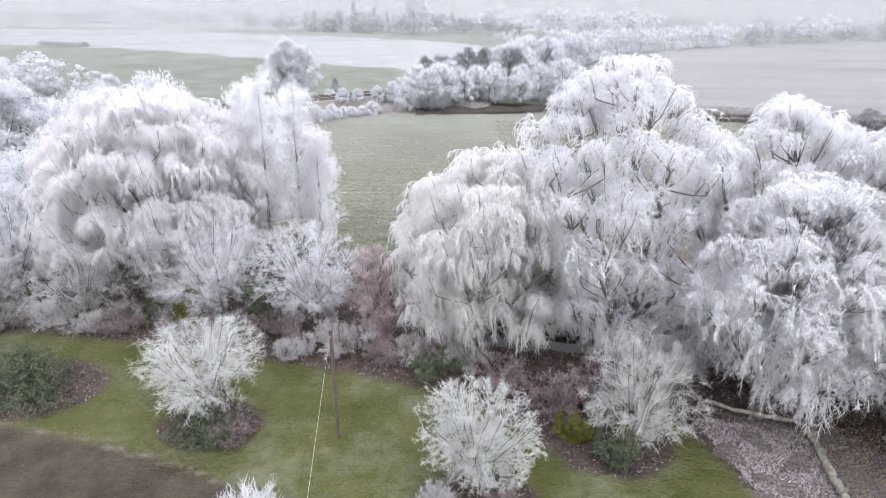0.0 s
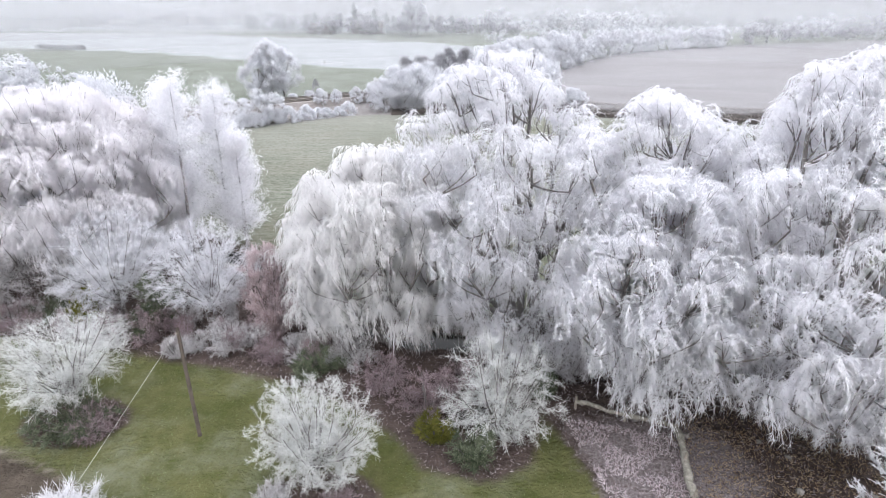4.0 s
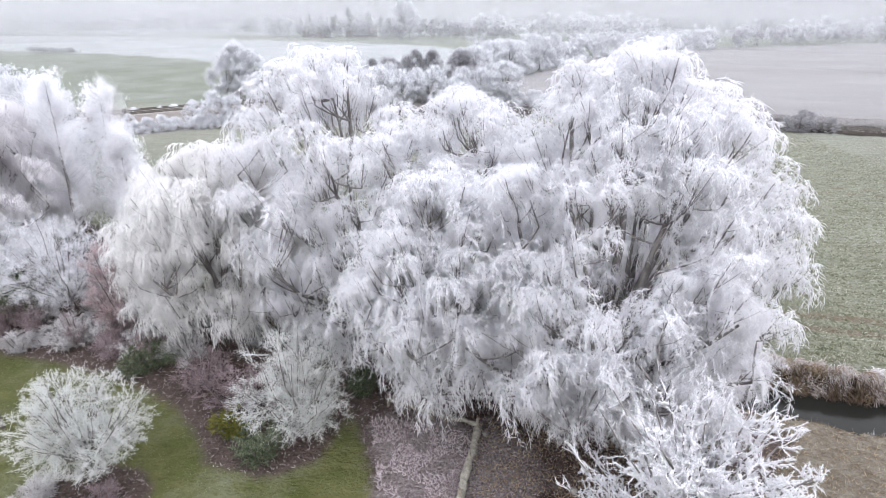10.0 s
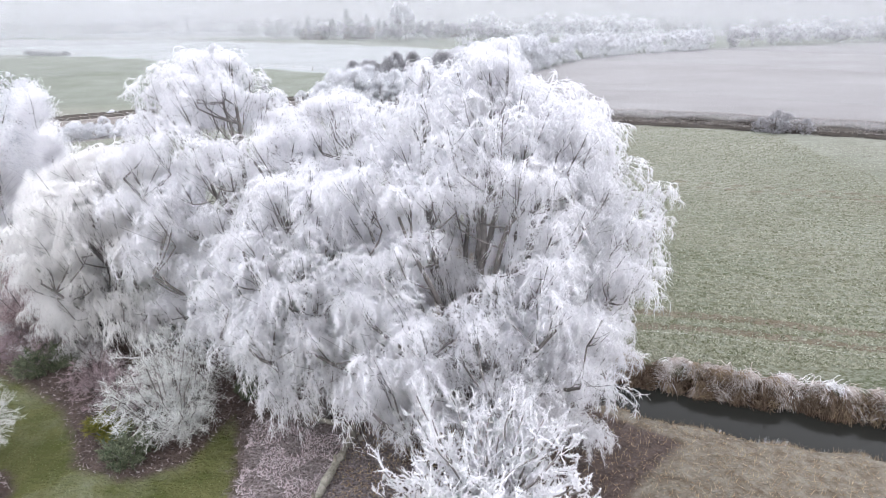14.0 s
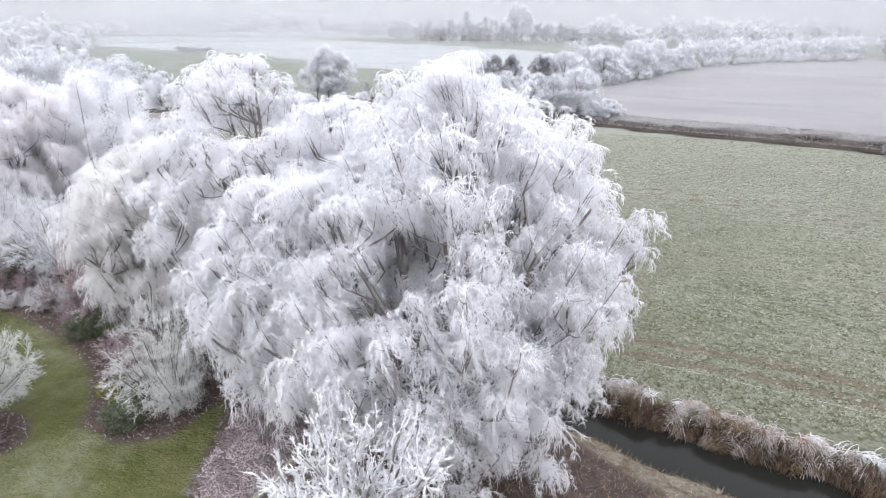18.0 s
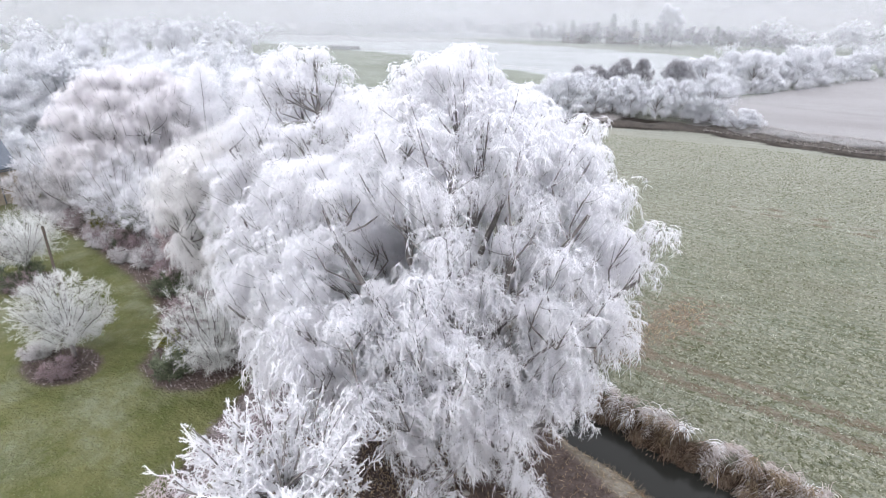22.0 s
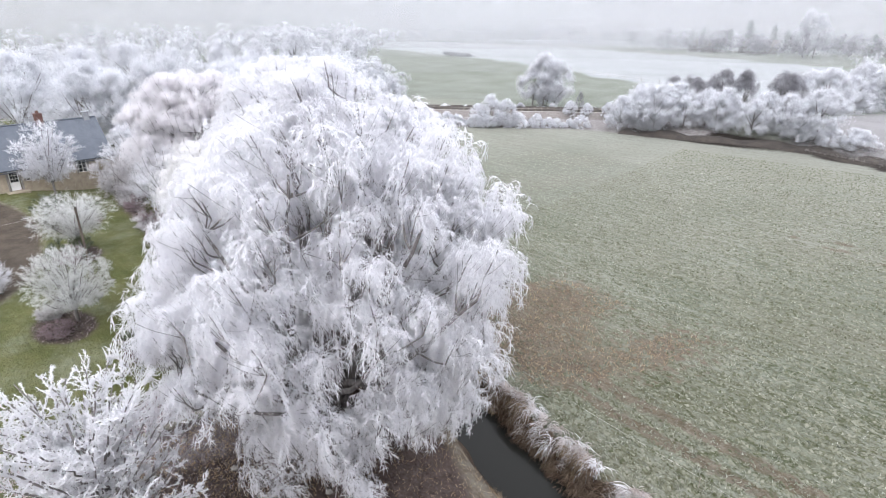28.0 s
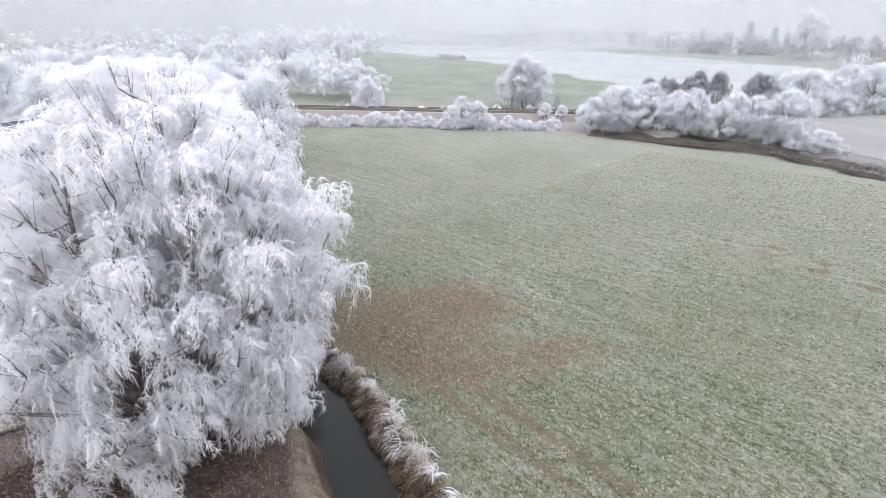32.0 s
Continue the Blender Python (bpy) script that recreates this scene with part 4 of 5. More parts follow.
bush("frosted_tree", (-30.2, 23.6, -0.3), "frosted small tree before the cottage wall", "tree", 7.8, 3.3, 45, FROST_BLUE, 12000, 20, trunk=1.6, thick=0.014, up=0.3)
bush("frosted_tree", (-25.5, 28.0, -0.6), "frosted shrub beside the cottage gable", "tree", 4.6, 2.6, 46, FROST_GREY, 7000, 12, thick=0.018, up=0.3)
bush("frosted_tree", (-14.0, 7.5, 0), "small frosted tree on the drive's island", "tree", 2.8, 1.9, 47, FROST_BLUE, 6000, 12, trunk=0.5, thick=0.016)
bush("frosted_shrub", (-6.6, 13.4, 0), "low shrub thick with frost by the drive", "shrub", 2.2, 1.6, 48, FROST_BLUE, 5000, 12, thick=0.009)

for (x, y), h, r, mat, lab, seed, tw in (
        ((-10.0, 19.3), 1.5, 2.0, EVERGREEN, "dark evergreen bush below a frosted tree", 51, 7000), ((-9.0, 18.9), 1.3, 1.3, PURPLE, "reddish low shrub in the island bed", 52, 2500),
        ((-19.4, 21.9), 1.15, 2.9, EVERGREEN, "spreading green juniper dusted with frost", 53, 9000), ((-21.5, 23.0), 1.1, 2.4, EVERGREEN, "spreading green juniper dusted with frost", 54, 7000),
        ((-10.0, 27.6), 3.4, 1.9, EVERGREEN, "dark green conifer behind bare trees", 55, 7000), ((-14.4, 27.8), 2.4, 1.2, YELLOWGREEN, "yellow-green leafy shrub in the border", 56, 3500),
        ((-8.1, 24.7), 1.1, 0.9, FROST_GREY, "small grey frosted shrub in the border", 57, 2200), ((-0.6, 23.3), 1.5, 1.3, EVERGREEN, "dark green leafy shrub in the border", 58, 4500),
        ((7.3, 17.7), 1.4, 1.2, EVERGREEN, "dark green leafy shrub in the border", 59, 4500), ((5.6, 18.9), 1.3, 0.9, YELLOWGREEN, "yellow-green leafy shrub in the border", 60, 2200),
        ((5.2, 20.6), 2.2, 2.0, PURPLE, "purple-brown twiggy shrub in the border", 61, 5500), ((3.0, 22.4), 1.5, 1.6, PURPLE, "purple-brown twiggy shrub in the border", 62, 4000),
        ((-3.0, 24.6), 1.2, 1.3, PURPLE, "purple-brown twiggy shrub in the border", 63, 3500), ((-5.6, 25.4), 1.5, 1.4, FROST_GREY, "small grey frosted shrub in the border", 64, 3500),
        ((7.0, 21.5), 2.2, 1.6, PURPLE, "purple-brown twiggy shrub in the border", 65, 4500), ((10.6, 22.0), 1.2, 0.8, EVERGREEN, "clipped dark evergreen by the fence", 66, 3000),
        ((2.3, 15.0), 0.9, 1.0, PURPLE, "low reddish shrub below a round tree", 67, 2500), ((-0.2, 15.2), 0.9, 0.9, FROST_GREY, "small grey frosted shrub in the border", 68, 2500),
        ((-23.6, 21.6), 1.8, 1.8, EVERGREEN, "spreading green juniper dusted with frost", 69, 6000), ((-12.0, 26.0), 1.3, 1.5, FROST_GREY, "small grey frosted shrub in the border", 70, 3500),
        ((15.9, 23.0), 1.6, 1.6, PURPLE, "purple-brown twiggy shrub in the border", 71, 4000), ((12.2, 23.4), 1.8, 1.6, FROST_GREY, "small grey frosted shrub in the border", 72, 4000)):
    bush("shrub", (x, y, ground_at(x, y) - 0.03), lab, "shrub", h, r, seed, mat, tw, 8, up=0.3, length=0.22, thick=0.016 if mat in (EVERGREEN, YELLOWGREEN) else 0.010, group="border shrubs")

# low mixed planting that fills the borders
border_rng = np.random.default_rng(404)
FILL = ((FROST_GREY, "small grey frosted shrub in the border"), (PURPLE, "purple-brown twiggy shrub in the border"), (FROST_GREY, "low frosted perennials in the border"), (EVERGREEN, "dark green leafy shrub in the border"))
for k in range(46):
    u = (k + 0.5) / 46
    x = -25 + 27 * u + border_rng.normal() * 0.4
    y = np.interp(x, [-26, -19, -13, -8.9, -5.2, -0.6, 2.4], [28.2, 26.9, 26.4, 25.3, 24.6, 23.2, 21.6]) + abs(border_rng.normal()) * 1.5
    mat, lab = FILL[int(border_rng.choice(4, p=(0.42, 0.3, 0.2, 0.08)))]
    bush("shrub", (x, y, ground_at(x, y) - 0.03), lab, "shrub", border_rng.uniform(0.7, 1.9), border_rng.uniform(0.7, 1.5), 700 + k, mat, 1900, 7, up=0.35, length=0.24, thick=0.012, group="border shrubs", simple=True)

# ---- the cottage ----
def cottage():
    house = thing("house", (-34.1, 21.2, 0), "long low limestone cottage with slate roof and white windows", "house", turn=90)
    x0, x1, dep, eave, ridge = -17.0, 9.6, 6.4, 2.6, 6.2
    openings = [(-0.48, 0.48, 0.08, 2.12, "door"), (1.0, 1.9, 0.9, 2.15, "window"), (6.0, 6.95, 0.85, 2.15, "window"), (-2.9, -2.0, 0.9, 2.15, "window"), (-7.5, -6.6, 0.9, 2.15, "window"), (-11.5, -10.6, 0.9, 2.15, "window")]
    openings.sort()
    cur = x0
    for a, b, lo, hi, kind in openings:
        part("wall", box_bm(cur, a, 0, 0.5, -1.9, eave), STONE, house)
        part("wall", box_bm(a, b, 0, 0.5, -1.9, lo), STONE, house)
        part("wall", box_bm(a, b, 0, 0.5, hi, eave), STONE, house)
        cur = b
    part("wall", box_bm(cur, x1, 0, 0.5, -1.9, eave), STONE, house)
    part("wall", box_bm(x0, x1, dep - 0.5, dep, -1.9, eave), STONE, house)
    for gx_ in (x0, x1 - 0.5):
        bm = bmesh.new()
        prof = [(0.5, -1.9), (dep - 0.5, -1.9), (dep - 0.5, eave), (dep / 2, ridge - 0.25), (0.5, eave)]
        vs = [[bm.verts.new((gx_ + dx, y, z)) for y, z in prof] for dx in (0, 0.5)]
        bm.faces.new(vs[0]), bm.faces.new(vs[1][::-1])
        for k in range(5):
            bm.faces.new((vs[0][k], vs[1][k], vs[1][(k + 1) % 5], vs[0][(k + 1) % 5]))
        bmesh.ops.recalc_face_normals(bm, faces=bm.faces)
        part("gable", bm, STONE, house)
    for sgn in (0, 1):
        bm = bmesh.new()
        ya, yb = (-0.35, dep / 2) if sgn == 0 else (dep + 0.35, dep / 2)
        za = eave - 0.35 * (ridge - eave) / (dep / 2)
        co = [(x0 - 0.2, ya, za), (x1 + 0.2, ya, za), (x1 + 0.2, yb, ridge), (x0 - 0.2, yb, ridge)]
        lo = [bm.verts.new(c) for c in co]
        hi = [bm.verts.new((c[0], c[1], c[2] + 0.12)) for c in co]
        bm.faces.new(lo[::-1]), bm.faces.new(hi)
        for k in range(4):
            bm.faces.new((lo[k], lo[(k + 1) % 4], hi[(k + 1) % 4], hi[k]))
        bmesh.ops.recalc_face_normals(bm, faces=bm.faces)
        roof = part("roof", bm, SLATE, house)
        if sgn == 0:
            # courses of slate along the slope
            for k in range(1, 16):
                t = k / 16
                y, z = ya + (yb - ya) * t, za + (ridge - za) * t + 0.12
                part("slate_course", box_bm(x0 - 0.2, x1 + 0.2, y - 0.02, y + 0.23, z - 0.02, z + 0.006), SLATE, roof)
                roof.children[-1].matrix_local = Matrix.Translation((0, y, z)) @ Matrix.Rotation(math.atan2(ridge - za, yb - ya), 4, "X") @ Matrix.Translation((0, -y, -z))
    part("ridge_tiles", box_bm(x0 - 0.2, x1 + 0.2, dep / 2 - 0.12, dep / 2 + 0.12, ridge + 0.04, ridge + 0.18, 0.04), SLATE, house)
    for cx in (4.2, -9.0):
        ch = part("chimney", box_bm(cx - 0.36, cx + 0.36, dep / 2 - 0.32, dep / 2 + 0.32, ridge - 0.6, ridge + 0.95, 0.02), BRICK, house, "red brick chimney")
        part("cap", box_bm(cx - 0.42, cx + 0.42, dep / 2 - 0.38, dep / 2 + 0.38, ridge + 0.95, ridge + 1.05, 0.02), BRICK, ch)
        part("pot", box_bm(cx - 0.14, cx + 0.14, dep / 2 - 0.14, dep / 2 + 0.14, ridge + 1.05, ridge + 1.35, 0.05), BRICK, ch)
    st = part("chimney", box_bm(8.5, 9.1, dep / 2 - 0.3, dep / 2 + 0.3, ridge - 0.6, ridge + 0.7, 0.02), SHEET, house, "grey rendered chimney")
    part("cap", box_bm(8.42, 9.18, dep / 2 - 0.38, dep / 2 + 0.38, ridge + 0.7, ridge + 0.8, 0.02), SHEET, st)
    part("gutter", box_bm(x0, x1, -0.46, -0.36, eave - 0.58, eave - 0.48, 0.02), SLATE, house)
    part("downpipe", box_bm(7.9, 8.0, -0.1, -0.01, -1.2, eave - 0.3, 0.02), SLATE, house)
    for a, b, lo, hi, kind in openings:
        if kind == "door":
            d = part("door", box_bm(a + 0.06, b - 0.06, 0.16, 0.22, lo, hi - 0.06), WHITE, house, "white half-glazed door")
            w = (b - a - 0.24) / 3
            for i in range(3):
                for j in range(3):
                    xx, zz = a + 0.12 + w * i, lo + 0.85 + 0.36 * j
                    part("pane", box_bm(xx + 0.02, xx + w - 0.02, 0.145, 0.158, zz + 0.02, zz + 0.33), GLASS, d)
            part("step", box_bm(a - 0.5, b + 0.5, -0.9, -0.01, -0.3, 0.06, 0.03), STONE, house)
            part("door_frame", box_bm(a, b, 0.14, 0.24, hi - 0.058, hi), WHITE, house)
        else:
            win = part("window", box_bm(a, b, 0.2, 0.24, lo, hi), GLASS, house)
            for s in (a, (a + b) / 2 - 0.04, b - 0.08):
                part("window_frame", box_bm(s, s + 0.08, 0.14, 0.198, lo, hi), WHITE, win)
            for k in range(4):
                z = lo + (hi - lo - 0.06) * k / 3
                part("glazing_bar", box_bm(a + 0.082, b - 0.082, 0.15, 0.19, z, z + 0.05), WHITE, win)
            part("sill", box_bm(a - 0.12, b + 0.12, -0.1, 0.13, lo - 0.1, lo - 0.003), STONE, house)
            part("lintel", box_bm(a - 0.15, b + 0.15, -0.03, -0.003, hi, hi + 0.2), ROCK, house)
        for s in (a - 0.2, b + 0.003):
            part("jamb", box_bm(s, s + 0.197, -0.03, -0.003, lo, hi), ROCK, house)


cottage()

# ---- the pole and its wires ----
pole = thing("utility_pole", (-4.4, 18.85, 0), "weathered wooden pole standing in the lawn", "pole")
Tubes().add([(0, 0, -0.3), (0, 0, 2.5), (0.02, 0, 5.3)], [0.085, 0.08, 0.07], 10).make("shaft", DARK_WOOD, pole)
part("insulator", box_bm(-0.04, 0.04, -0.12, 0.12, 5.08, 5.14, 0.015), WOOD, pole)
s = np.linspace(0, 1, 25)
cable = thing("cable", (-4.4, 18.75, 5.15), "thin frosted overhead cable from the pole", "cable")
Tubes().add(np.stack([0.115 * 45 * s, -45 * s, 1.7 * s - 1.2 * s * (1 - s)], -1), 0.004 + 0 * s, 5).make("strand", WIRE, cable)
cable = thing("cable", (-4.4, 18.85, 5.15), "thin frosted overhead cable from the pole", "cable")
Tubes().add(np.stack([-23.2 * s, 6.4 * s, -1.5 * s - 1.5 * s * (1 - s)], -1), 0.0016 + 0 * s, 5).make("strand", WIRE, cable)

# ---- low log fence by the stream garden ----
fence = thing("log_fence", (15.9, 19.5, 0), "low fence of frosted rotten logs round a litter bed", "fence")
for a, b in (((-4.0, 1.5), (-2.0, 0.7)), ((-2.0, 0.7), (0, 0)), ((0, 0), (-0.35, -1.9)), ((-0.35, -1.9), (-0.7, -3.8)), ((-0.7, -3.8), (-1.2, -7.0))):
    big = a[1] <= 0 and b[1] < 0
    q = np.random.default_rng(int(90 + 10 * a[1]))
    Tubes().add(wander((*a, 0.24 if big else 0.36), (*b, 0.24 if big else 0.36), 11, 0.025, q), (0.15 if big else 0.10) * q.uniform(0.75, 1.25, 11), 9).make("log" if big else "rail", LOG, fence)
    Tubes().add([(a[0], a[1], -0.2), (a[0], a[1] + 0.02, 0.65)], [0.07, 0.06], 7).make("post", WOOD, fence)

q = np.random.default_rng(5)
for k in range(16):
    x, y = q.uniform(15.8, 25), q.uniform(13.5, 19.3)
    bm = bmesh.new()
    size = q.uniform(0.08, 0.2)
    bmesh.ops.create_icosphere(bm, subdivisions=2, radius=size)
    for v in bm.verts:
        v.co *= 1 + 0.55 * noise.noise(v.co * (1.3 / size) + Vector((k, 0, 0)))
        v.co.z *= 0.8
    me = bpy.data.meshes.new("rock")
    bm.to_mesh(me)
    bm.free()
    me.materials.append(ROCK)
    ob = tagged(new("rock", me), "pale rounded stone in the rough grass", "rock", "garden stones")
    ob.matrix_world = pose(x, y, ground_at(x, y) + 0.03, 0, 0, q.uniform(0, 360))

# ---- the country beyond ----
far_rng = np.random.default_rng(77)
FAR_KINDS = {}


DISTANT = {"round": [], "tall": [], "dark": [], "scrub": []}
SHAPES = {"round": (3.8, 8.0, 0.8, 1300), "tall": (2.8, 8.0, 1.6, 1000), "dark": (3.2, 8.0, 1.0, 800), "scrub": (7.0, 8.0, 0.0, 500)}


def distant_tree(kind, x, y, z, h, spread):
    """One of the woods too far off to count: a lumpy crown of coarse twigs."""
    rad, tall, foot, n = SHAPES[kind]
    near = math.hypot(x - 25, y - 5) < 230
    n = n if near else n // 2
    c = far_rng.normal(size=(26, 3)) * (0.42 * rad, 0.42 * rad, 0.17 * tall) + (0, 0, foot + 0.42 * (tall - foot))
    pick = c[far_rng.integers(0, 26, n)]
    d = unit(far_rng.normal(size=(n, 3)) + (0, 0, 0.25))
    p = pick + d * (0.22 * rad) * far_rng.uniform(0.2, 1.1, n)[:, None]
    p[:, 2] = np.clip(p[:, 2], foot * 0.4, tall)
    v, f = spikes(p, d + far_rng.normal(size=(n, 3)) * 0.4, far_rng.uniform(0.22, 0.5, n) * (1 if near else 1.2), (0.085 if near else 0.15) if kind != "scrub" else 0.3, far_rng)
    s = h / 8
    DISTANT[kind].append((v * (s * spread, s * spread, s) + (x, y, z), f))


def far_tree(kind, x, y, h, spread=1.0, z=None):
    """Trees too far to differ by twig: a few grown ones, copied, turned and sized."""
    z = ground_at(x, y) if z is None else z
    away = math.hypot(x - 25, y - 5)
    if away > 118 and not (x > -60 and away < 165) and kind in DISTANT and h < 14.5 and abs(x + 126) > 11:
        distant_tree(kind, x, y, z, h, spread)
        return
    key = (kind, int(far_rng.integers(3)))
    first = key not in FAR_KINDS
    if first:
        i = key[1]
        if kind == "round":
            prof = [(0.9, 2.6), (2.5, 3.5 + 0.3 * i), (5, 3.4 + 0.3 * i), (6.8, 2.2), (7.9, 0.8)]
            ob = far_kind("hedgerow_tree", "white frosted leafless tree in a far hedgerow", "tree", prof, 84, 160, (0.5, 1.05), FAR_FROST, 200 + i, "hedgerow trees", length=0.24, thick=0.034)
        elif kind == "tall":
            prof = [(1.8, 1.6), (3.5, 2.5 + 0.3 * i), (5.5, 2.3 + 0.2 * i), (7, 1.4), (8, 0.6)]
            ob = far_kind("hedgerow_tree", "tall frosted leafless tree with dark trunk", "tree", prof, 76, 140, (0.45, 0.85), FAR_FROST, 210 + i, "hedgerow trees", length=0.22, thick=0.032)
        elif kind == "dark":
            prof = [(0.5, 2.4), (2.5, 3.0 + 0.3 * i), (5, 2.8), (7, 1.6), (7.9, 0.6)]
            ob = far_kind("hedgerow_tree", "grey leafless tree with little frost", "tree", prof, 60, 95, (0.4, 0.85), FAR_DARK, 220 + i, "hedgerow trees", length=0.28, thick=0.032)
        elif kind == "scrub":
            prof = [(0.2, 6.5), (3, 7.0 + i), (6, 4.5), (7.8, 1.5)]
            ob = far_kind("scrub_bush", "low frosted scrub bush in the rough strip", "bush", prof, 44, 110, (0.9, 1.9), FAR_FROST, 230 + i, "scrub", 0, 0.7, 0.09)
        else:
            prof = [(0.4, 2.4), (2, 2.0), (5, 1.1), (7.9, 0.2)]
            ob = far_kind("conifer", "dark frosted conifer by the farm", "tree", prof, 30, 60, (0.4, 0.8), FAR_CONIFER, 240 + i, "farm conifers")
        FAR_KINDS[key] = ob
    ob = FAR_KINDS[key]
    s = h / 8
    m = pose(x, y, z - 0.1, 0, 0, far_rng.uniform(0, 360)) @ Matrix.Diagonal((s * spread, s * spread, s, 1))
    if first:
        ob.matrix_world = m
    else:
        copy_thing(ob, Matrix()).matrix_basis = m


def row(kind, pts, step, h, jitter=1.0, spread=(0.9, 1.2)):
    pts = np.array(pts, float)
    seg = np.linalg.norm(np.diff(pts, axis=0), axis=1)
    total = seg.sum()
    s = 0.0
    cum = np.concatenate([[0], np.cumsum(seg)])
    while s < total:
        x, y = np.interp(s, cum, pts[:, 0]), np.interp(s, cum, pts[:, 1])
        far_tree(kind, x + far_rng.normal() * jitter, y + far_rng.normal() * jitter, far_rng.uniform(*h), far_rng.uniform(*spread))
        s += step * far_rng.uniform(0.7, 1.3)


# big hedge on the field's far side, and the ones behind it
row("round", [(-7, 104.5), (9, 106.5), (22, 109)], 2.9, (5.2, 7.6), 0.8, (0.95, 1.25))
row("round", [(-5, 108), (10, 110), (20, 113)], 4.0, (5.5, 7.5), 1.2)
row("scrub", [(22, 107), (30, 106.5)], 3.0, (2.0, 2.8), 0.6)
row("dark", [(-4, 119), (6, 121), (18, 124)], 2.2, (6.5, 8.6), 0.8)
for x, y, h in ((66.5, 89.5, 3.6), (68.2, 89.8, 3.0), (70.5, 88.6, 2.4), (64.6, 90.3, 2.4)):
    far_tree("dark", x, y, h, 1.4)
row("round", [(14, 143), (29, 158), (57, 191), (104, 223)], 4.2, (6.5, 9.0), 1.5)
row("round", [(18, 152), (34, 168), (62, 200), (110, 232)], 5.5, (6, 8.5), 2.0)
row("scrub", [(14, 140), (29, 155), (57, 188), (104, 220)], 4.0, (2.5, 4.0), 0.6)
row("round", [(22, 172), (45, 195)], 6.0, (7, 9.5), 3.0)
row("dark", [(110, 228), (200, 262), (330, 300)], 7, (5, 9), 3.0)
row("round", [(120, 240), (220, 275), (340, 320)], 9, (7, 11), 4.0)
# railway side: the tall lone tree, low scrub and small trees
far_tree("tall", -31.2, 117.5, 11.2, 1.15), far_tree("tall", -28.9, 118.5, 9.8, 1.2), far_tree("tall", -33.6, 117.0, 8.8, 1.2), far_tree("round", -31.5, 119.5, 6.5, 1.1)
for x, y, h in ((-25, 90.5, 5.6), (-23, 92.5, 4.8), (-30, 93, 3.4), (-19, 108, 3.4), (-16.5, 110, 3.0), (-13, 112, 3.2), (-10, 113, 4.0), (-38, 88, 2.4), (-53, 92, 7.2), (-55, 94, 6.0)):
    far_tree("round", x, y, h)
far_tree("dark", -22.0, 117, 4.2, 0.6)
row("scrub", [(-70, 55), (-52, 70.5), (-33, 85.5), (-12, 101.5)], 1.9, (1.5, 2.4), 0.5)
row("scrub", [(-90, 66), (-62, 86), (-36, 104), (-18, 117)], 2.6, (1.0, 2.2), 0.6)
row("round", [(-92, 96), (-80, 99), (-70, 104)], 4.0, (9.5, 12), 1.5)
row("round", [(-88, 104), (-68, 108)], 5.0, (9, 11), 2.0)
row("tall", [(-74, 96), (-64, 104)], 5.0, (8, 10), 1.0)
# woodland behind the cottage
WOOD_RING = np.array([(-60, 26), (-56, 56), (-78, 94), (-130, 152), (-220, 242), (-330, 250), (-310, 60), (-120, 8)], float)
wx_, wy_ = -58 - 260 * far_rng.uniform(0, 1, 1500) ** 1.5, far_rng.uniform(8, 250, 1500)
placed = []
for x, y in zip(wx_, wy_):
    if inside(np.array([x]), np.array([y]), WOOD_RING)[0] and all((x - a) ** 2 + (y - b) ** 2 > (6.2 + 0.025 * abs(x)) ** 2 for a, b in placed):
        placed.append((x, y))
        far_tree("round" if far_rng.uniform() < 0.6 else "tall", x, y, far_rng.uniform(8.5, 13.5))
row("tall", [(-58, 36), (-52, 44), (-45, 50)], 3.2, (10, 13), 1.2)
row("round", [(-50, 40), (-42, 46), (-36, 50)], 3.2, (6.5, 9.0), 1.2)
row("round", [(-40, 34), (-34, 40), (-29, 45)], 3.0, (5.5, 8.5), 1.0)
row("round", [(-32, 37), (-26, 41)], 3.0, (7, 9), 1.0)
row("round", [(-30, 52), (-46, 56), (-64, 60)], 4.0, (9, 12.5), 1.6)
row("round", [(-26, 46), (-20, 44)], 3.2, (6, 8), 1.0)
row("scrub", [(-40, 48), (-30, 47), (-22, 45)], 2.6, (2.5, 4.0), 1.0)
row("round", [(-170, 132), (-120, 118)], 6, (6, 9), 2.0)
# farm, far hedges and woods
row("dark", [(-72, 300), (-40, 296), (-16, 280), (12, 290), (40, 275)], 5.0, (6, 12), 3.0)
row("dark", [(-100, 312), (-60, 305), (-30, 292), (20, 300)], 4.5, (6, 11), 3.0)
far_tree("tall", -14.7, 277, 17, 0.8), far_tree("tall", -11.5, 279, 15.5, 0.9), far_tree("dark", -18, 281, 12, 1.0)
for x, y, h in ((-48, 322, 14), (-46, 318, 9), (-54, 316, 10), (-30, 316, 10), (-26, 312, 9), (-57, 322, 9), (-38, 326, 12), (-68, 318, 11), (-74, 322, 9), (-20, 305, 8), (-84, 316, 8), (4, 305, 9), (-8, 309, 8)):
    far_tree("conifer", x, y, h)
row("round", [(24, 300), (60, 290), (95, 270)], 6.0, (7, 14), 3.0)
row("dark", [(-136, 201), (-118, 197)], 1.5, (1.3, 1.9), 0.5, (1.6, 2.4))
row("dark", [(-330, 250), (-200, 232)], 9, (3, 5), 2.0)
row("round", [(-225, 190), (-249, 236), (-254, 278)], 6.0, (7, 11), 3.0)
row("round", [(-420, 330), (-330, 345), (-260, 430), (-120, 390), (-80, 330)], 8.0, (6, 10), 4.0)
row("dark", [(-330, 440), (-200, 420), (-110, 400)], 7.0, (8, 12), 5.0)
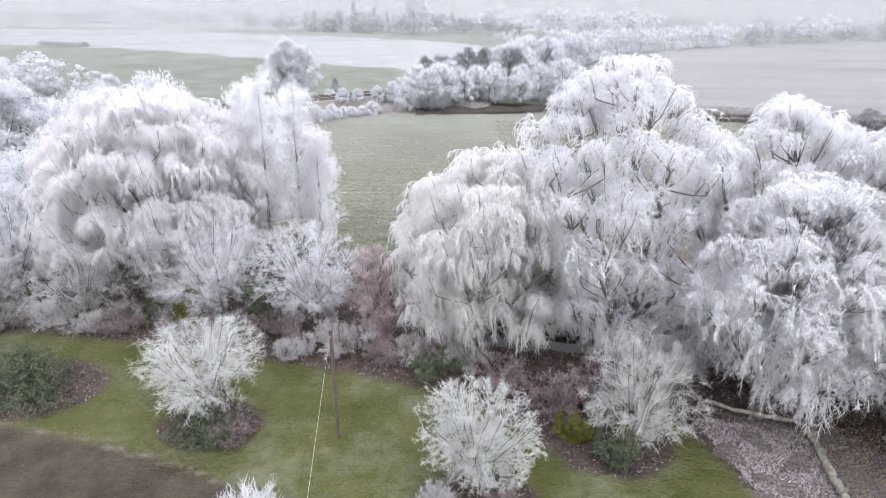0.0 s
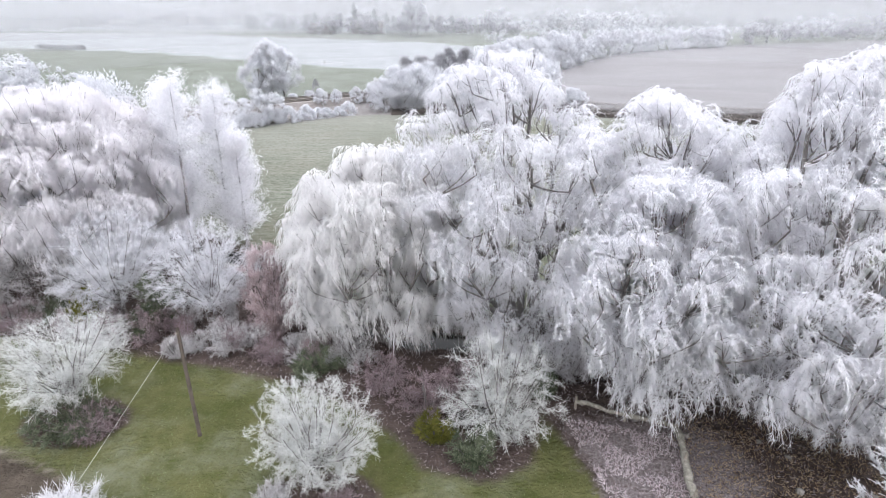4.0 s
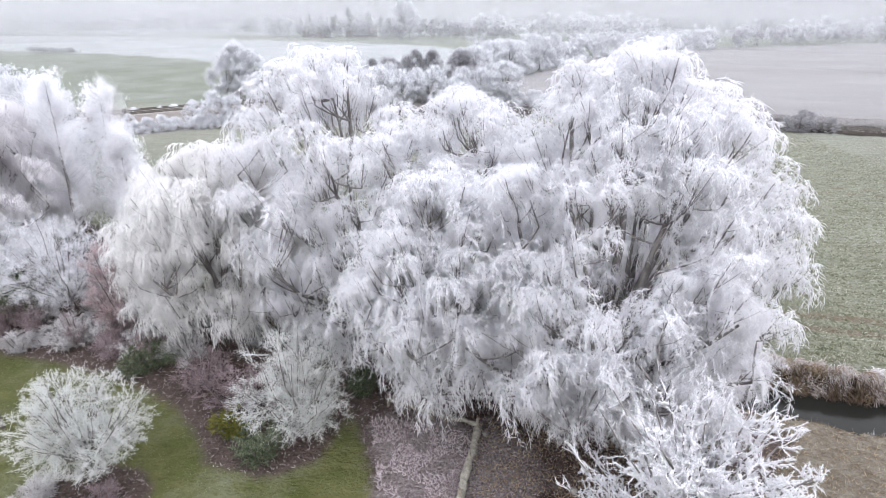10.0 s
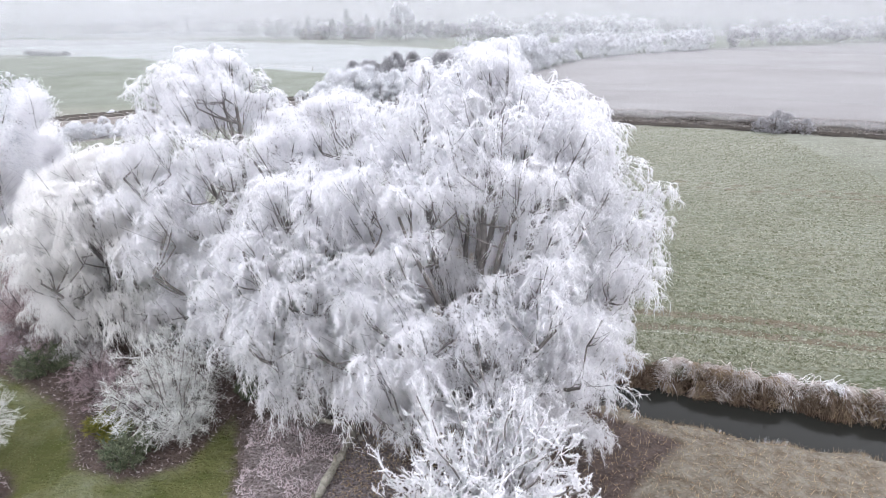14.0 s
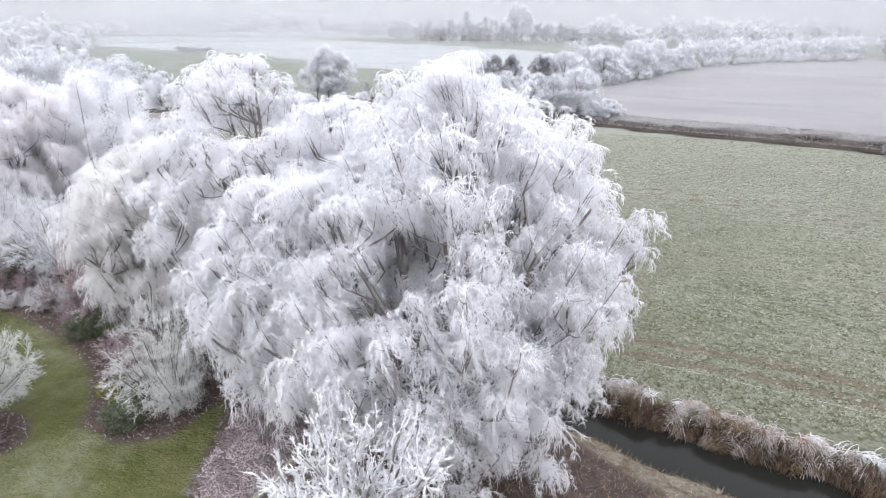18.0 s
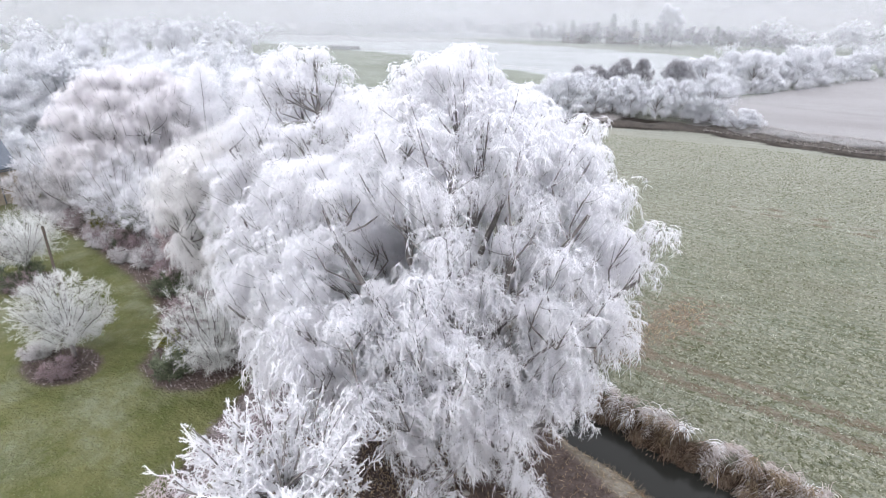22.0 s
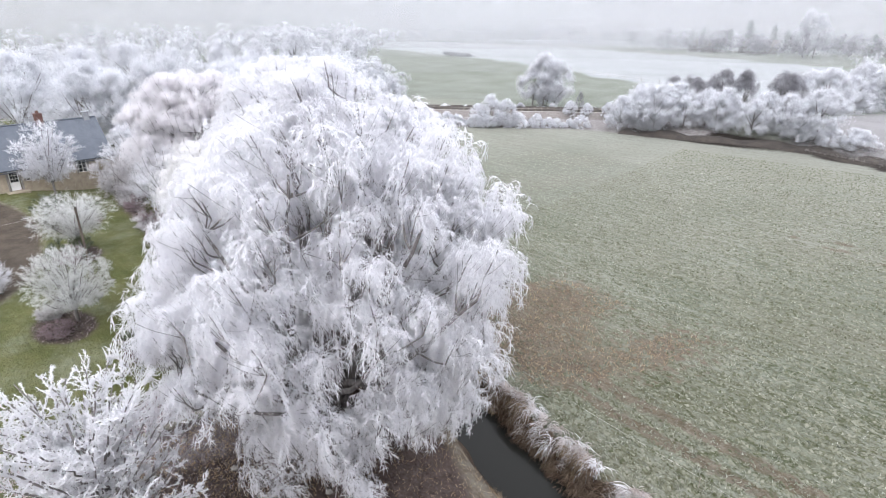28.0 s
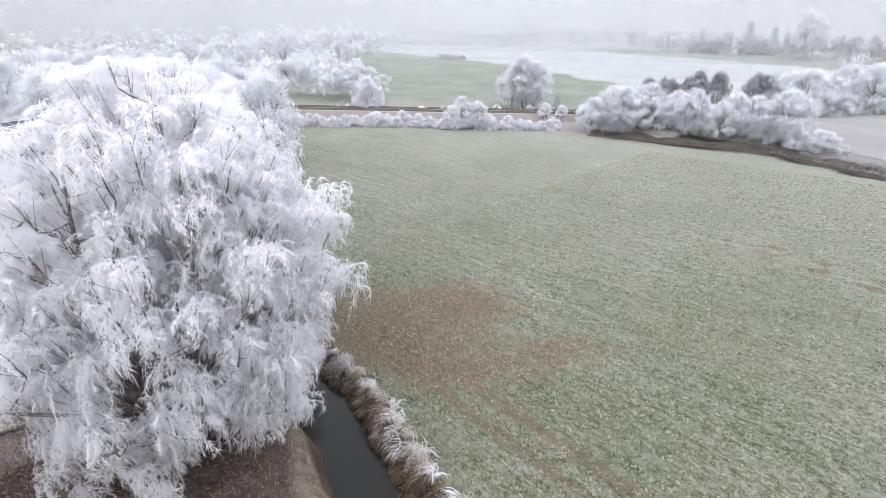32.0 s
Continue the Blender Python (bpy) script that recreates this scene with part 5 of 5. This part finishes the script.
row("round", [(-520, 300), (-380, 250), (-260, 190), (-200, 160)], 8.0, (7, 11), 5.0)
row("dark", [(60, 380), (160, 360), (300, 380), (420, 360)], 9.0, (7, 12), 6.0)
row("round", [(-600, 480), (-400, 520), (-200, 500), (0, 470), (200, 480)], 11.0, (8, 13), 8.0)


for kind, many in DISTANT.items():
    if many:
        shift, vs, fs = 0, [], []
        for v, f in many:
            vs.append(v), fs.append(f + shift)
            shift += len(v)
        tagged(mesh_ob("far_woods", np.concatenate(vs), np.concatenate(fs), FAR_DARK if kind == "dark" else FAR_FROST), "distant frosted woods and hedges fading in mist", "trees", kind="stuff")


def barn(x, y, turn, length, width, eave, ridge, label, wall, roof):
    b = thing("barn", (x, y, ground_at(x, y)), label, "barn", "farm buildings", turn=turn)
    part("wall", box_bm(-length / 2, length / 2, -width / 2, width / 2, -0.5, eave), wall, b)
    for s in (-1, 1):
        bm = bmesh.new()
        co = [(-length / 2 - 0.3, s * (width / 2 + 0.3), eave - 0.1), (length / 2 + 0.3, s * (width / 2 + 0.3), eave - 0.1), (length / 2 + 0.3, 0, ridge), (-length / 2 - 0.3, 0, ridge)]
        lo, hi = [bm.verts.new(c) for c in co], [bm.verts.new((c[0], c[1], c[2] + 0.2)) for c in co]
        bm.faces.new(lo), bm.faces.new(hi)
        for k in range(4):
            bm.faces.new((lo[k], lo[(k + 1) % 4], hi[(k + 1) % 4], hi[k]))
        bmesh.ops.recalc_face_normals(bm, faces=bm.faces)
        part("roof", bm, roof, b)
    bm = box_bm(-length * 0.12, length * 0.12, -width / 2 - 0.08, -width / 2 - 0.01, -0.3, eave * 0.8)
    part("door", bm, STEEL, b)
    return b


barn(9, 330, 5, 20, 10, 4.0, 6.5, "long grey farm shed with sheet roof", SHEET, SHEET)
barn(33, 338, -8, 18, 10, 3.5, 6.0, "long grey farm shed with sheet roof", SHEET, SHEET)
barn(-40, 312, 12, 16, 8, 3.0, 5.6, "brick farmhouse beside frosted trees", DULL_BRICK, DULL_BRICK)
barn(-62, 306, -10, 12, 8, 2.8, 5.0, "brick farmhouse beside frosted trees", DULL_BRICK, DULL_BRICK)

# ---- earth bank along the field's far side ----
bx = np.concatenate([np.arange(-5, 90, 1.5)])
by = far_edge(bx)
fade = smooth(bx, -6, 4)
jag = 0.25 * lump(bx, 0 * bx, 2.0)
base_z = land(bx, by - 2.2)
prof_rows = [(-0.9, -0.25, 0), (-0.5, 0.2, 0.3), (0.0, 0.45, 0.8), (0.6, 0.65, 1.3), (2.4, 0.75, 1.3), (5.0, 0.4, 0)]
pv = np.stack([np.stack([bx, by + dy + 0.3 * jag, base_z + dz * (0.4 + 0.6 * fade) + jag * k], -1) for dy, dz, k in prof_rows])
nb = len(bx)
i = np.arange(nb - 1)
bf = np.concatenate([np.stack([r * nb + i, r * nb + i + 1, (r + 1) * nb + i + 1, (r + 1) * nb + i], -1) for r in range(len(prof_rows) - 1)])
# near-black colour holds dark soil plus painted shade from the hedge above
tagged(mesh_ob("embankment", pv.reshape(-1, 3), bf, plain_mat("dark_earth_with_shade", (0.010, 0.008, 0.007), (0.042, 0.034, 0.028), 0.9, 0.95, 0.8, 0.1), smooth=True), "dark earth bank with painted hedge shade and dead grass along the field", "bank", kind="structure")

# ---- railway ----
ra, rb = np.array([-120.0, 41.0]), np.array([8.0, 132.1])
u = unit((rb - ra)[None])[0]
length = float(np.linalg.norm(rb - ra))
rail = thing("railway_track", (ra[0], ra[1], 0.0), "double railway track on low frosted ballast", "railway", turn=math.degrees(math.atan2(u[1], u[0])))
bm = bmesh.new()
prof = [(-5.0, -1.6), (-3.6, 0.0), (3.6, 0.0), (5.0, -1.6)]
ends = [[bm.verts.new((xx, yy, zz)) for yy, zz in prof] for xx in (0, length)]
for k in range(3):
    bm.faces.new((ends[0][k], ends[1][k], ends[1][k + 1], ends[0][k + 1]))
bmesh.ops.recalc_face_normals(bm, faces=bm.faces)
part("ballast", bm, BALLAST, rail)
for c in (-1.7, 1.7):
    for r in (-0.72, 0.72):
        part("rail", box_bm(0, length, c + r - 0.05, c + r + 0.05, 0.02, 0.22), STEEL, rail)
sl = bmesh.new()
for k in range(int(length / 1.3)):
    for c in (-1.7, 1.7):
        box_bm(k * 1.3, k * 1.3 + 0.26, c - 1.25, c + 1.25, -0.02, 0.06, bm=sl)
part("sleepers", sl, WOOD, rail)["kind"] = "stuff"


def wire_fence(pts, step, label, tall=1.1, thick=0.06, wire=0.012):
    pts = np.array(pts, float)
    f = thing("wire_fence", (pts[0][0], pts[0][1], 0), label, "fence")
    seg = np.linalg.norm(np.diff(pts, axis=0), axis=1)
    cum = np.concatenate([[0], np.cumsum(seg)])
    s = np.arange(0, cum[-1], step)
    xs, ys = np.interp(s, cum, pts[:, 0]), np.interp(s, cum, pts[:, 1])
    zs = land(xs, ys)
    rel = np.stack([xs - pts[0][0], ys - pts[0][1], zs], -1)
    for p in rel:
        Tubes().add([p - (0, 0, 0.2), p + (0, 0, tall)], [thick, thick * 0.9], 5).make("post", WOOD, f)
    for h in ((0.45, 0.95) if tall > 1 else (0.5,)):
        if len(rel) > 2:
            Tubes().add(rel + np.array([0, 0, h]), np.full(len(rel), wire), 3).make("wire", WIRE, f)


wire_fence([(-168, 208), (-130, 201), (-107, 194), (-58, 174), (-20, 163)], 6.0, "post and wire fence between frosted fields", 1.2, 0.07, 0.012)
wire_fence([(23.5, 30.6), (27, 30.0), (33, 29.2), (42, 27.6), (60, 22)], 5.0, "thin wire fence along the reedy bank", 0.6, 0.02, 0.003)


# ---- reeds, tufts and litter ----
def strew(name, x, y, label, mat, length, thick, rng, lean=0.45, up=1.0, category="grass", lift=0.0):
    p = np.stack([x, y, land(x, y) + lift], -1)
    d = rng.normal(size=(len(x), 3)) * lean + np.array([0, 0, up])
    v, f = spikes(p, d, length * rng.uniform(0.5, 1.3, len(x)), thick, rng)
    return tagged(mesh_ob(name, v, f, mat), label, category, kind="stuff")


def near_line(x, y, pts):
    best = np.full(x.shape, 1e9)
    for a, b in zip(np.array(pts[:-1], float), np.array(pts[1:], float)):
        d = b - a
        u = np.clip(((x - a[0]) * d[0] + (y - a[1]) * d[1]) / (d @ d), 0, 1)
        best = np.minimum(best, np.hypot(x - a[0] - u * d[0], y - a[1] - u * d[1]))
    return best


def clumps(name, label, mat, count, per, near, far, lift, length, thick, lean, sag):
    """Reed clumps along the stream's field side; their blades rise, arch over towards the water and hang."""
    cx = np.sort(q.uniform(18.2, 62, count))
    cy = stream_y(cx) + np.interp(cx, WIDE[:, 0], WIDE[:, 1]) + q.uniform(near, far, count)
    size = q.uniform(0.6, 1.35, count)
    w = np.repeat(np.arange(count), per)
    p = np.stack([cx, cy, 0 * cx], -1)[w] + q.normal(size=(len(w), 3)) * (0.13, 0.11, 0)
    p[:, 2] = land(p[:, 0], p[:, 1]) + q.uniform(0, lift, len(w))
    way = np.stack([q.normal(size=count) * 0.8, q.normal(size=count) * 0.4 - lean, np.full(count, 0.75)], -1)
    v, f = strands(p, way[w] + q.normal(size=(len(w), 3)) * 0.45, length * size[w] * q.uniform(0.5, 1.2, len(w)), thick * q.uniform(0.7, 1.3, len(w)), q, sag, 3)
    tagged(mesh_ob(name, v, f, mat), label, "reeds", kind="stuff")


q = np.random.default_rng(8)
clumps("reeds", "brown dead reeds drooping over the stream", REED, 260, 60, -0.15, 0.8, 0.3, 0.62, 0.015, 0.9, 1.0)
clumps("reeds", "tawny reed clumps on the stream bank", STRAW, 70, 40, -0.1, 0.9, 0.3, 0.65, 0.014, 0.8, 1.0)
clumps("reeds", "dark brown reeds at the water's edge", REED_DARK, 170, 40, -0.4, 0.2, 0.2, 0.6, 0.013, 0.9, 0.8)
clumps("reeds", "reed clumps pinkish white with rime along the bank", REED_RIME, 190, 50, 0.1, 1.3, 0.25, 0.7, 0.014, 0.55, 0.9)
clumps("reeds", "white rime on drooping reed tops", FROST_SHOOT, 110, 24, 0.5, 1.3, 0.3, 0.75, 0.014, 0.6, 0.95)
n = 5000
x = q.uniform(27, 60, n)
y = stream_y(x) - np.interp(x, WIDE[:, 0], WIDE[:, 1]) - q.uniform(-0.1, 1.0, n)
strew("grass", x, y, "straw-coloured frosted grass on the near bank", STRAW, 0.36, 0.010, q, 0.6, 0.8)
n = 9000
x = q.uniform(22, 88, n)
y = far_edge(x) + q.uniform(-0.6, 3.2, n)
strew("grass", x, y, "dead grass and rime along the earth bank", twig_mat("rimed_dead_grass", (0.46, 0.43, 0.42), (0.09, 0.075, 0.065)), 0.38, 0.03, q, 1.1, 0.55, lift=0.45)
n = 1600
x = q.uniform(32, 60, n)
y = stream_y(x) - np.interp(x, WIDE[:, 0], WIDE[:, 1]) - q.uniform(0.0, 0.6, n)
strew("grass", x, y, "white rimed grass on the near bank", FROST, 0.5, 0.011, q, 0.6, 0.9)
n = 16000
x, y = q.uniform(16, 50, n), q.uniform(10, 25, n)
keep = (y < stream_y(x) - 2.2)
strew("grass", x[keep], y[keep], "short brown frosted grass by the stream", STRAW, 0.2, 0.014, q, 0.8, 0.6)

# tufts of the winter crop, thinning with distance
n = 45000
y = 27 + 55 * q.uniform(0, 1, n) ** 1.5
x = q.uniform(-8, 75, n)
keep = (y > stream_y(x) + 3.0) & (y < far_edge(x) - 2) & ~(inside(x, y, BROWN) & (q.uniform(size=n) < 0.8)) & (lump(x, y, 0.5, 2) + q.normal(size=n) * 0.4 > 0)
x, y = x[keep], y[keep]
x3, y3 = np.repeat(x, 3) + q.normal(size=3 * len(x)) * 0.07, np.repeat(y, 3) + q.normal(size=3 * len(x)) * 0.07
strew("crop", x3, y3, "frosted tufts of winter crop in the field", TUFT, 0.17, 0.024, q, 1.1, 0.6, "crop")
# clods of the drilled field, rimed on top
n = 230000
y = 27 + 68 * q.uniform(0, 1, n) ** 2.0
x = q.uniform(8, 66, n)
keep = (y > stream_y(x) + 2.9) & (y < far_edge(x) - 2) & (np.sin((y + 0.2 * x) * 2 * math.pi / 0.75) * 0.7 + lump(x, y, 0.4, 2) + q.normal(size=n) * 0.6 > 0.25)
keep &= ~(inside(x, y, BROWN) & (q.uniform(size=n) < 0.72))
for pts, wide in TRACKS:
    keep &= (near_line(x, y, pts) > 0.38) | (q.uniform(size=n) < 0.15)
x, y = x[keep], y[keep]
n = len(x)
a6 = np.arange(4) * math.pi / 2
rr = q.uniform(0.035, 0.105, n)[:, None] * q.uniform(0.6, 1.3, (n, 4))
along, across = 1.5 * rr * np.cos(a6), 0.75 * rr * np.sin(a6)
rim = np.stack([x[:, None] + 0.98 * along + 0.2 * across, y[:, None] - 0.2 * along + 0.98 * across, np.zeros((n, 4))], -1)
gzc = land(x, y)
rim[:, :, 2] = gzc[:, None] - 0.02
tip = np.stack([x + q.normal(size=n) * 0.03, y + q.normal(size=n) * 0.03, gzc + q.uniform(0.05, 0.14, n)], -1)
v = np.concatenate([rim, tip[:, None]], 1).reshape(-1, 3)
o = 5 * np.arange(n)[:, None]
f = np.concatenate([o + np.array((k, (k + 1) % 4, 4)) for k in range(4)])
tagged(mesh_ob("clods", v, f, twig_mat("rimed_clod", (0.178, 0.178, 0.142), (0.040, 0.045, 0.019), 0.9, through_light=0.0)), "clods of the winter field rimed with frost", "soil", kind="stuff")
n = 9000
x, y = q.uniform(12, 30, n), q.uniform(29, 44, n)
keep = inside(x, y, BROWN) & (y > stream_y(x) + 2)
strew("grass", x[keep], y[keep], "trampled brown grass with frost in the field", STRAW, 0.22, 0.02, q, 0.9, 0.5)

# leaf litter and frosted ground plants of the beds
n = 26000
x, y = q.uniform(-24, 22, n), q.uniform(8, 29, n)
in_bed = inside(x, y, BED)
for cx, cy, ra_, rb_ in ISLANDS:
    in_bed |= ((x - cx) / ra_) ** 2 + ((y - cy) / rb_) ** 2 < 1
strew("leaf_litter", x[in_bed], y[in_bed], "fallen leaves and twigs rimed with frost in the beds", twig_mat("rimed_leaf_litter", (0.46, 0.41, 0.42), (0.09, 0.06, 0.05)), 0.16, 0.03, q, 1.2, 0.35, "leaf litter")
n = 7000
x, y = q.uniform(15.6, 23, n), q.uniform(12, 20.5, n)
keep = (y < stream_y(x) - 3) & (lump(x, y, 0.9, 6) + q.normal(size=n) * 0.5 > -0.2)
strew("leaf_litter", x[keep], y[keep], "brown fallen leaves and straw below the trees", STRAW, 0.15, 0.026, q, 1.2, 0.3, "leaf litter")
n = 16000
x, y = q.uniform(11, 17, n), q.uniform(9, 20.5, n)
keep = inside(x, y, [(11.2, 20.4), (12.2, 15.8), (13, 9), (15, 9), (15.2, 15.5), (15.8, 19.3)]) & (lump(x, y, 0.8, 1) > -0.2)
strew("ground_cover", x[keep], y[keep], "pinkish frosted low plants in the bed", twig_mat("pink_frost_plants", (0.82, 0.76, 0.79), (0.38, 0.29, 0.30)), 0.2, 0.02, q, 1.0, 0.6, "plants")
n = 60000
x, y = q.uniform(-30, 14, n), q.uniform(9, 27, n)
keep = ~inside(x, y, BED) & ~inside(x, y, DRIVE) & (lump(x, y, 1.3, 4) + q.normal(size=n) * 0.6 > -0.2)
strew("lawn_grass", x[keep], y[keep], "short lawn grass touched with frost", twig_mat("lawn_blade", (0.23, 0.25, 0.145), (0.06, 0.075, 0.02)), 0.07, 0.012, q, 0.8, 0.8)

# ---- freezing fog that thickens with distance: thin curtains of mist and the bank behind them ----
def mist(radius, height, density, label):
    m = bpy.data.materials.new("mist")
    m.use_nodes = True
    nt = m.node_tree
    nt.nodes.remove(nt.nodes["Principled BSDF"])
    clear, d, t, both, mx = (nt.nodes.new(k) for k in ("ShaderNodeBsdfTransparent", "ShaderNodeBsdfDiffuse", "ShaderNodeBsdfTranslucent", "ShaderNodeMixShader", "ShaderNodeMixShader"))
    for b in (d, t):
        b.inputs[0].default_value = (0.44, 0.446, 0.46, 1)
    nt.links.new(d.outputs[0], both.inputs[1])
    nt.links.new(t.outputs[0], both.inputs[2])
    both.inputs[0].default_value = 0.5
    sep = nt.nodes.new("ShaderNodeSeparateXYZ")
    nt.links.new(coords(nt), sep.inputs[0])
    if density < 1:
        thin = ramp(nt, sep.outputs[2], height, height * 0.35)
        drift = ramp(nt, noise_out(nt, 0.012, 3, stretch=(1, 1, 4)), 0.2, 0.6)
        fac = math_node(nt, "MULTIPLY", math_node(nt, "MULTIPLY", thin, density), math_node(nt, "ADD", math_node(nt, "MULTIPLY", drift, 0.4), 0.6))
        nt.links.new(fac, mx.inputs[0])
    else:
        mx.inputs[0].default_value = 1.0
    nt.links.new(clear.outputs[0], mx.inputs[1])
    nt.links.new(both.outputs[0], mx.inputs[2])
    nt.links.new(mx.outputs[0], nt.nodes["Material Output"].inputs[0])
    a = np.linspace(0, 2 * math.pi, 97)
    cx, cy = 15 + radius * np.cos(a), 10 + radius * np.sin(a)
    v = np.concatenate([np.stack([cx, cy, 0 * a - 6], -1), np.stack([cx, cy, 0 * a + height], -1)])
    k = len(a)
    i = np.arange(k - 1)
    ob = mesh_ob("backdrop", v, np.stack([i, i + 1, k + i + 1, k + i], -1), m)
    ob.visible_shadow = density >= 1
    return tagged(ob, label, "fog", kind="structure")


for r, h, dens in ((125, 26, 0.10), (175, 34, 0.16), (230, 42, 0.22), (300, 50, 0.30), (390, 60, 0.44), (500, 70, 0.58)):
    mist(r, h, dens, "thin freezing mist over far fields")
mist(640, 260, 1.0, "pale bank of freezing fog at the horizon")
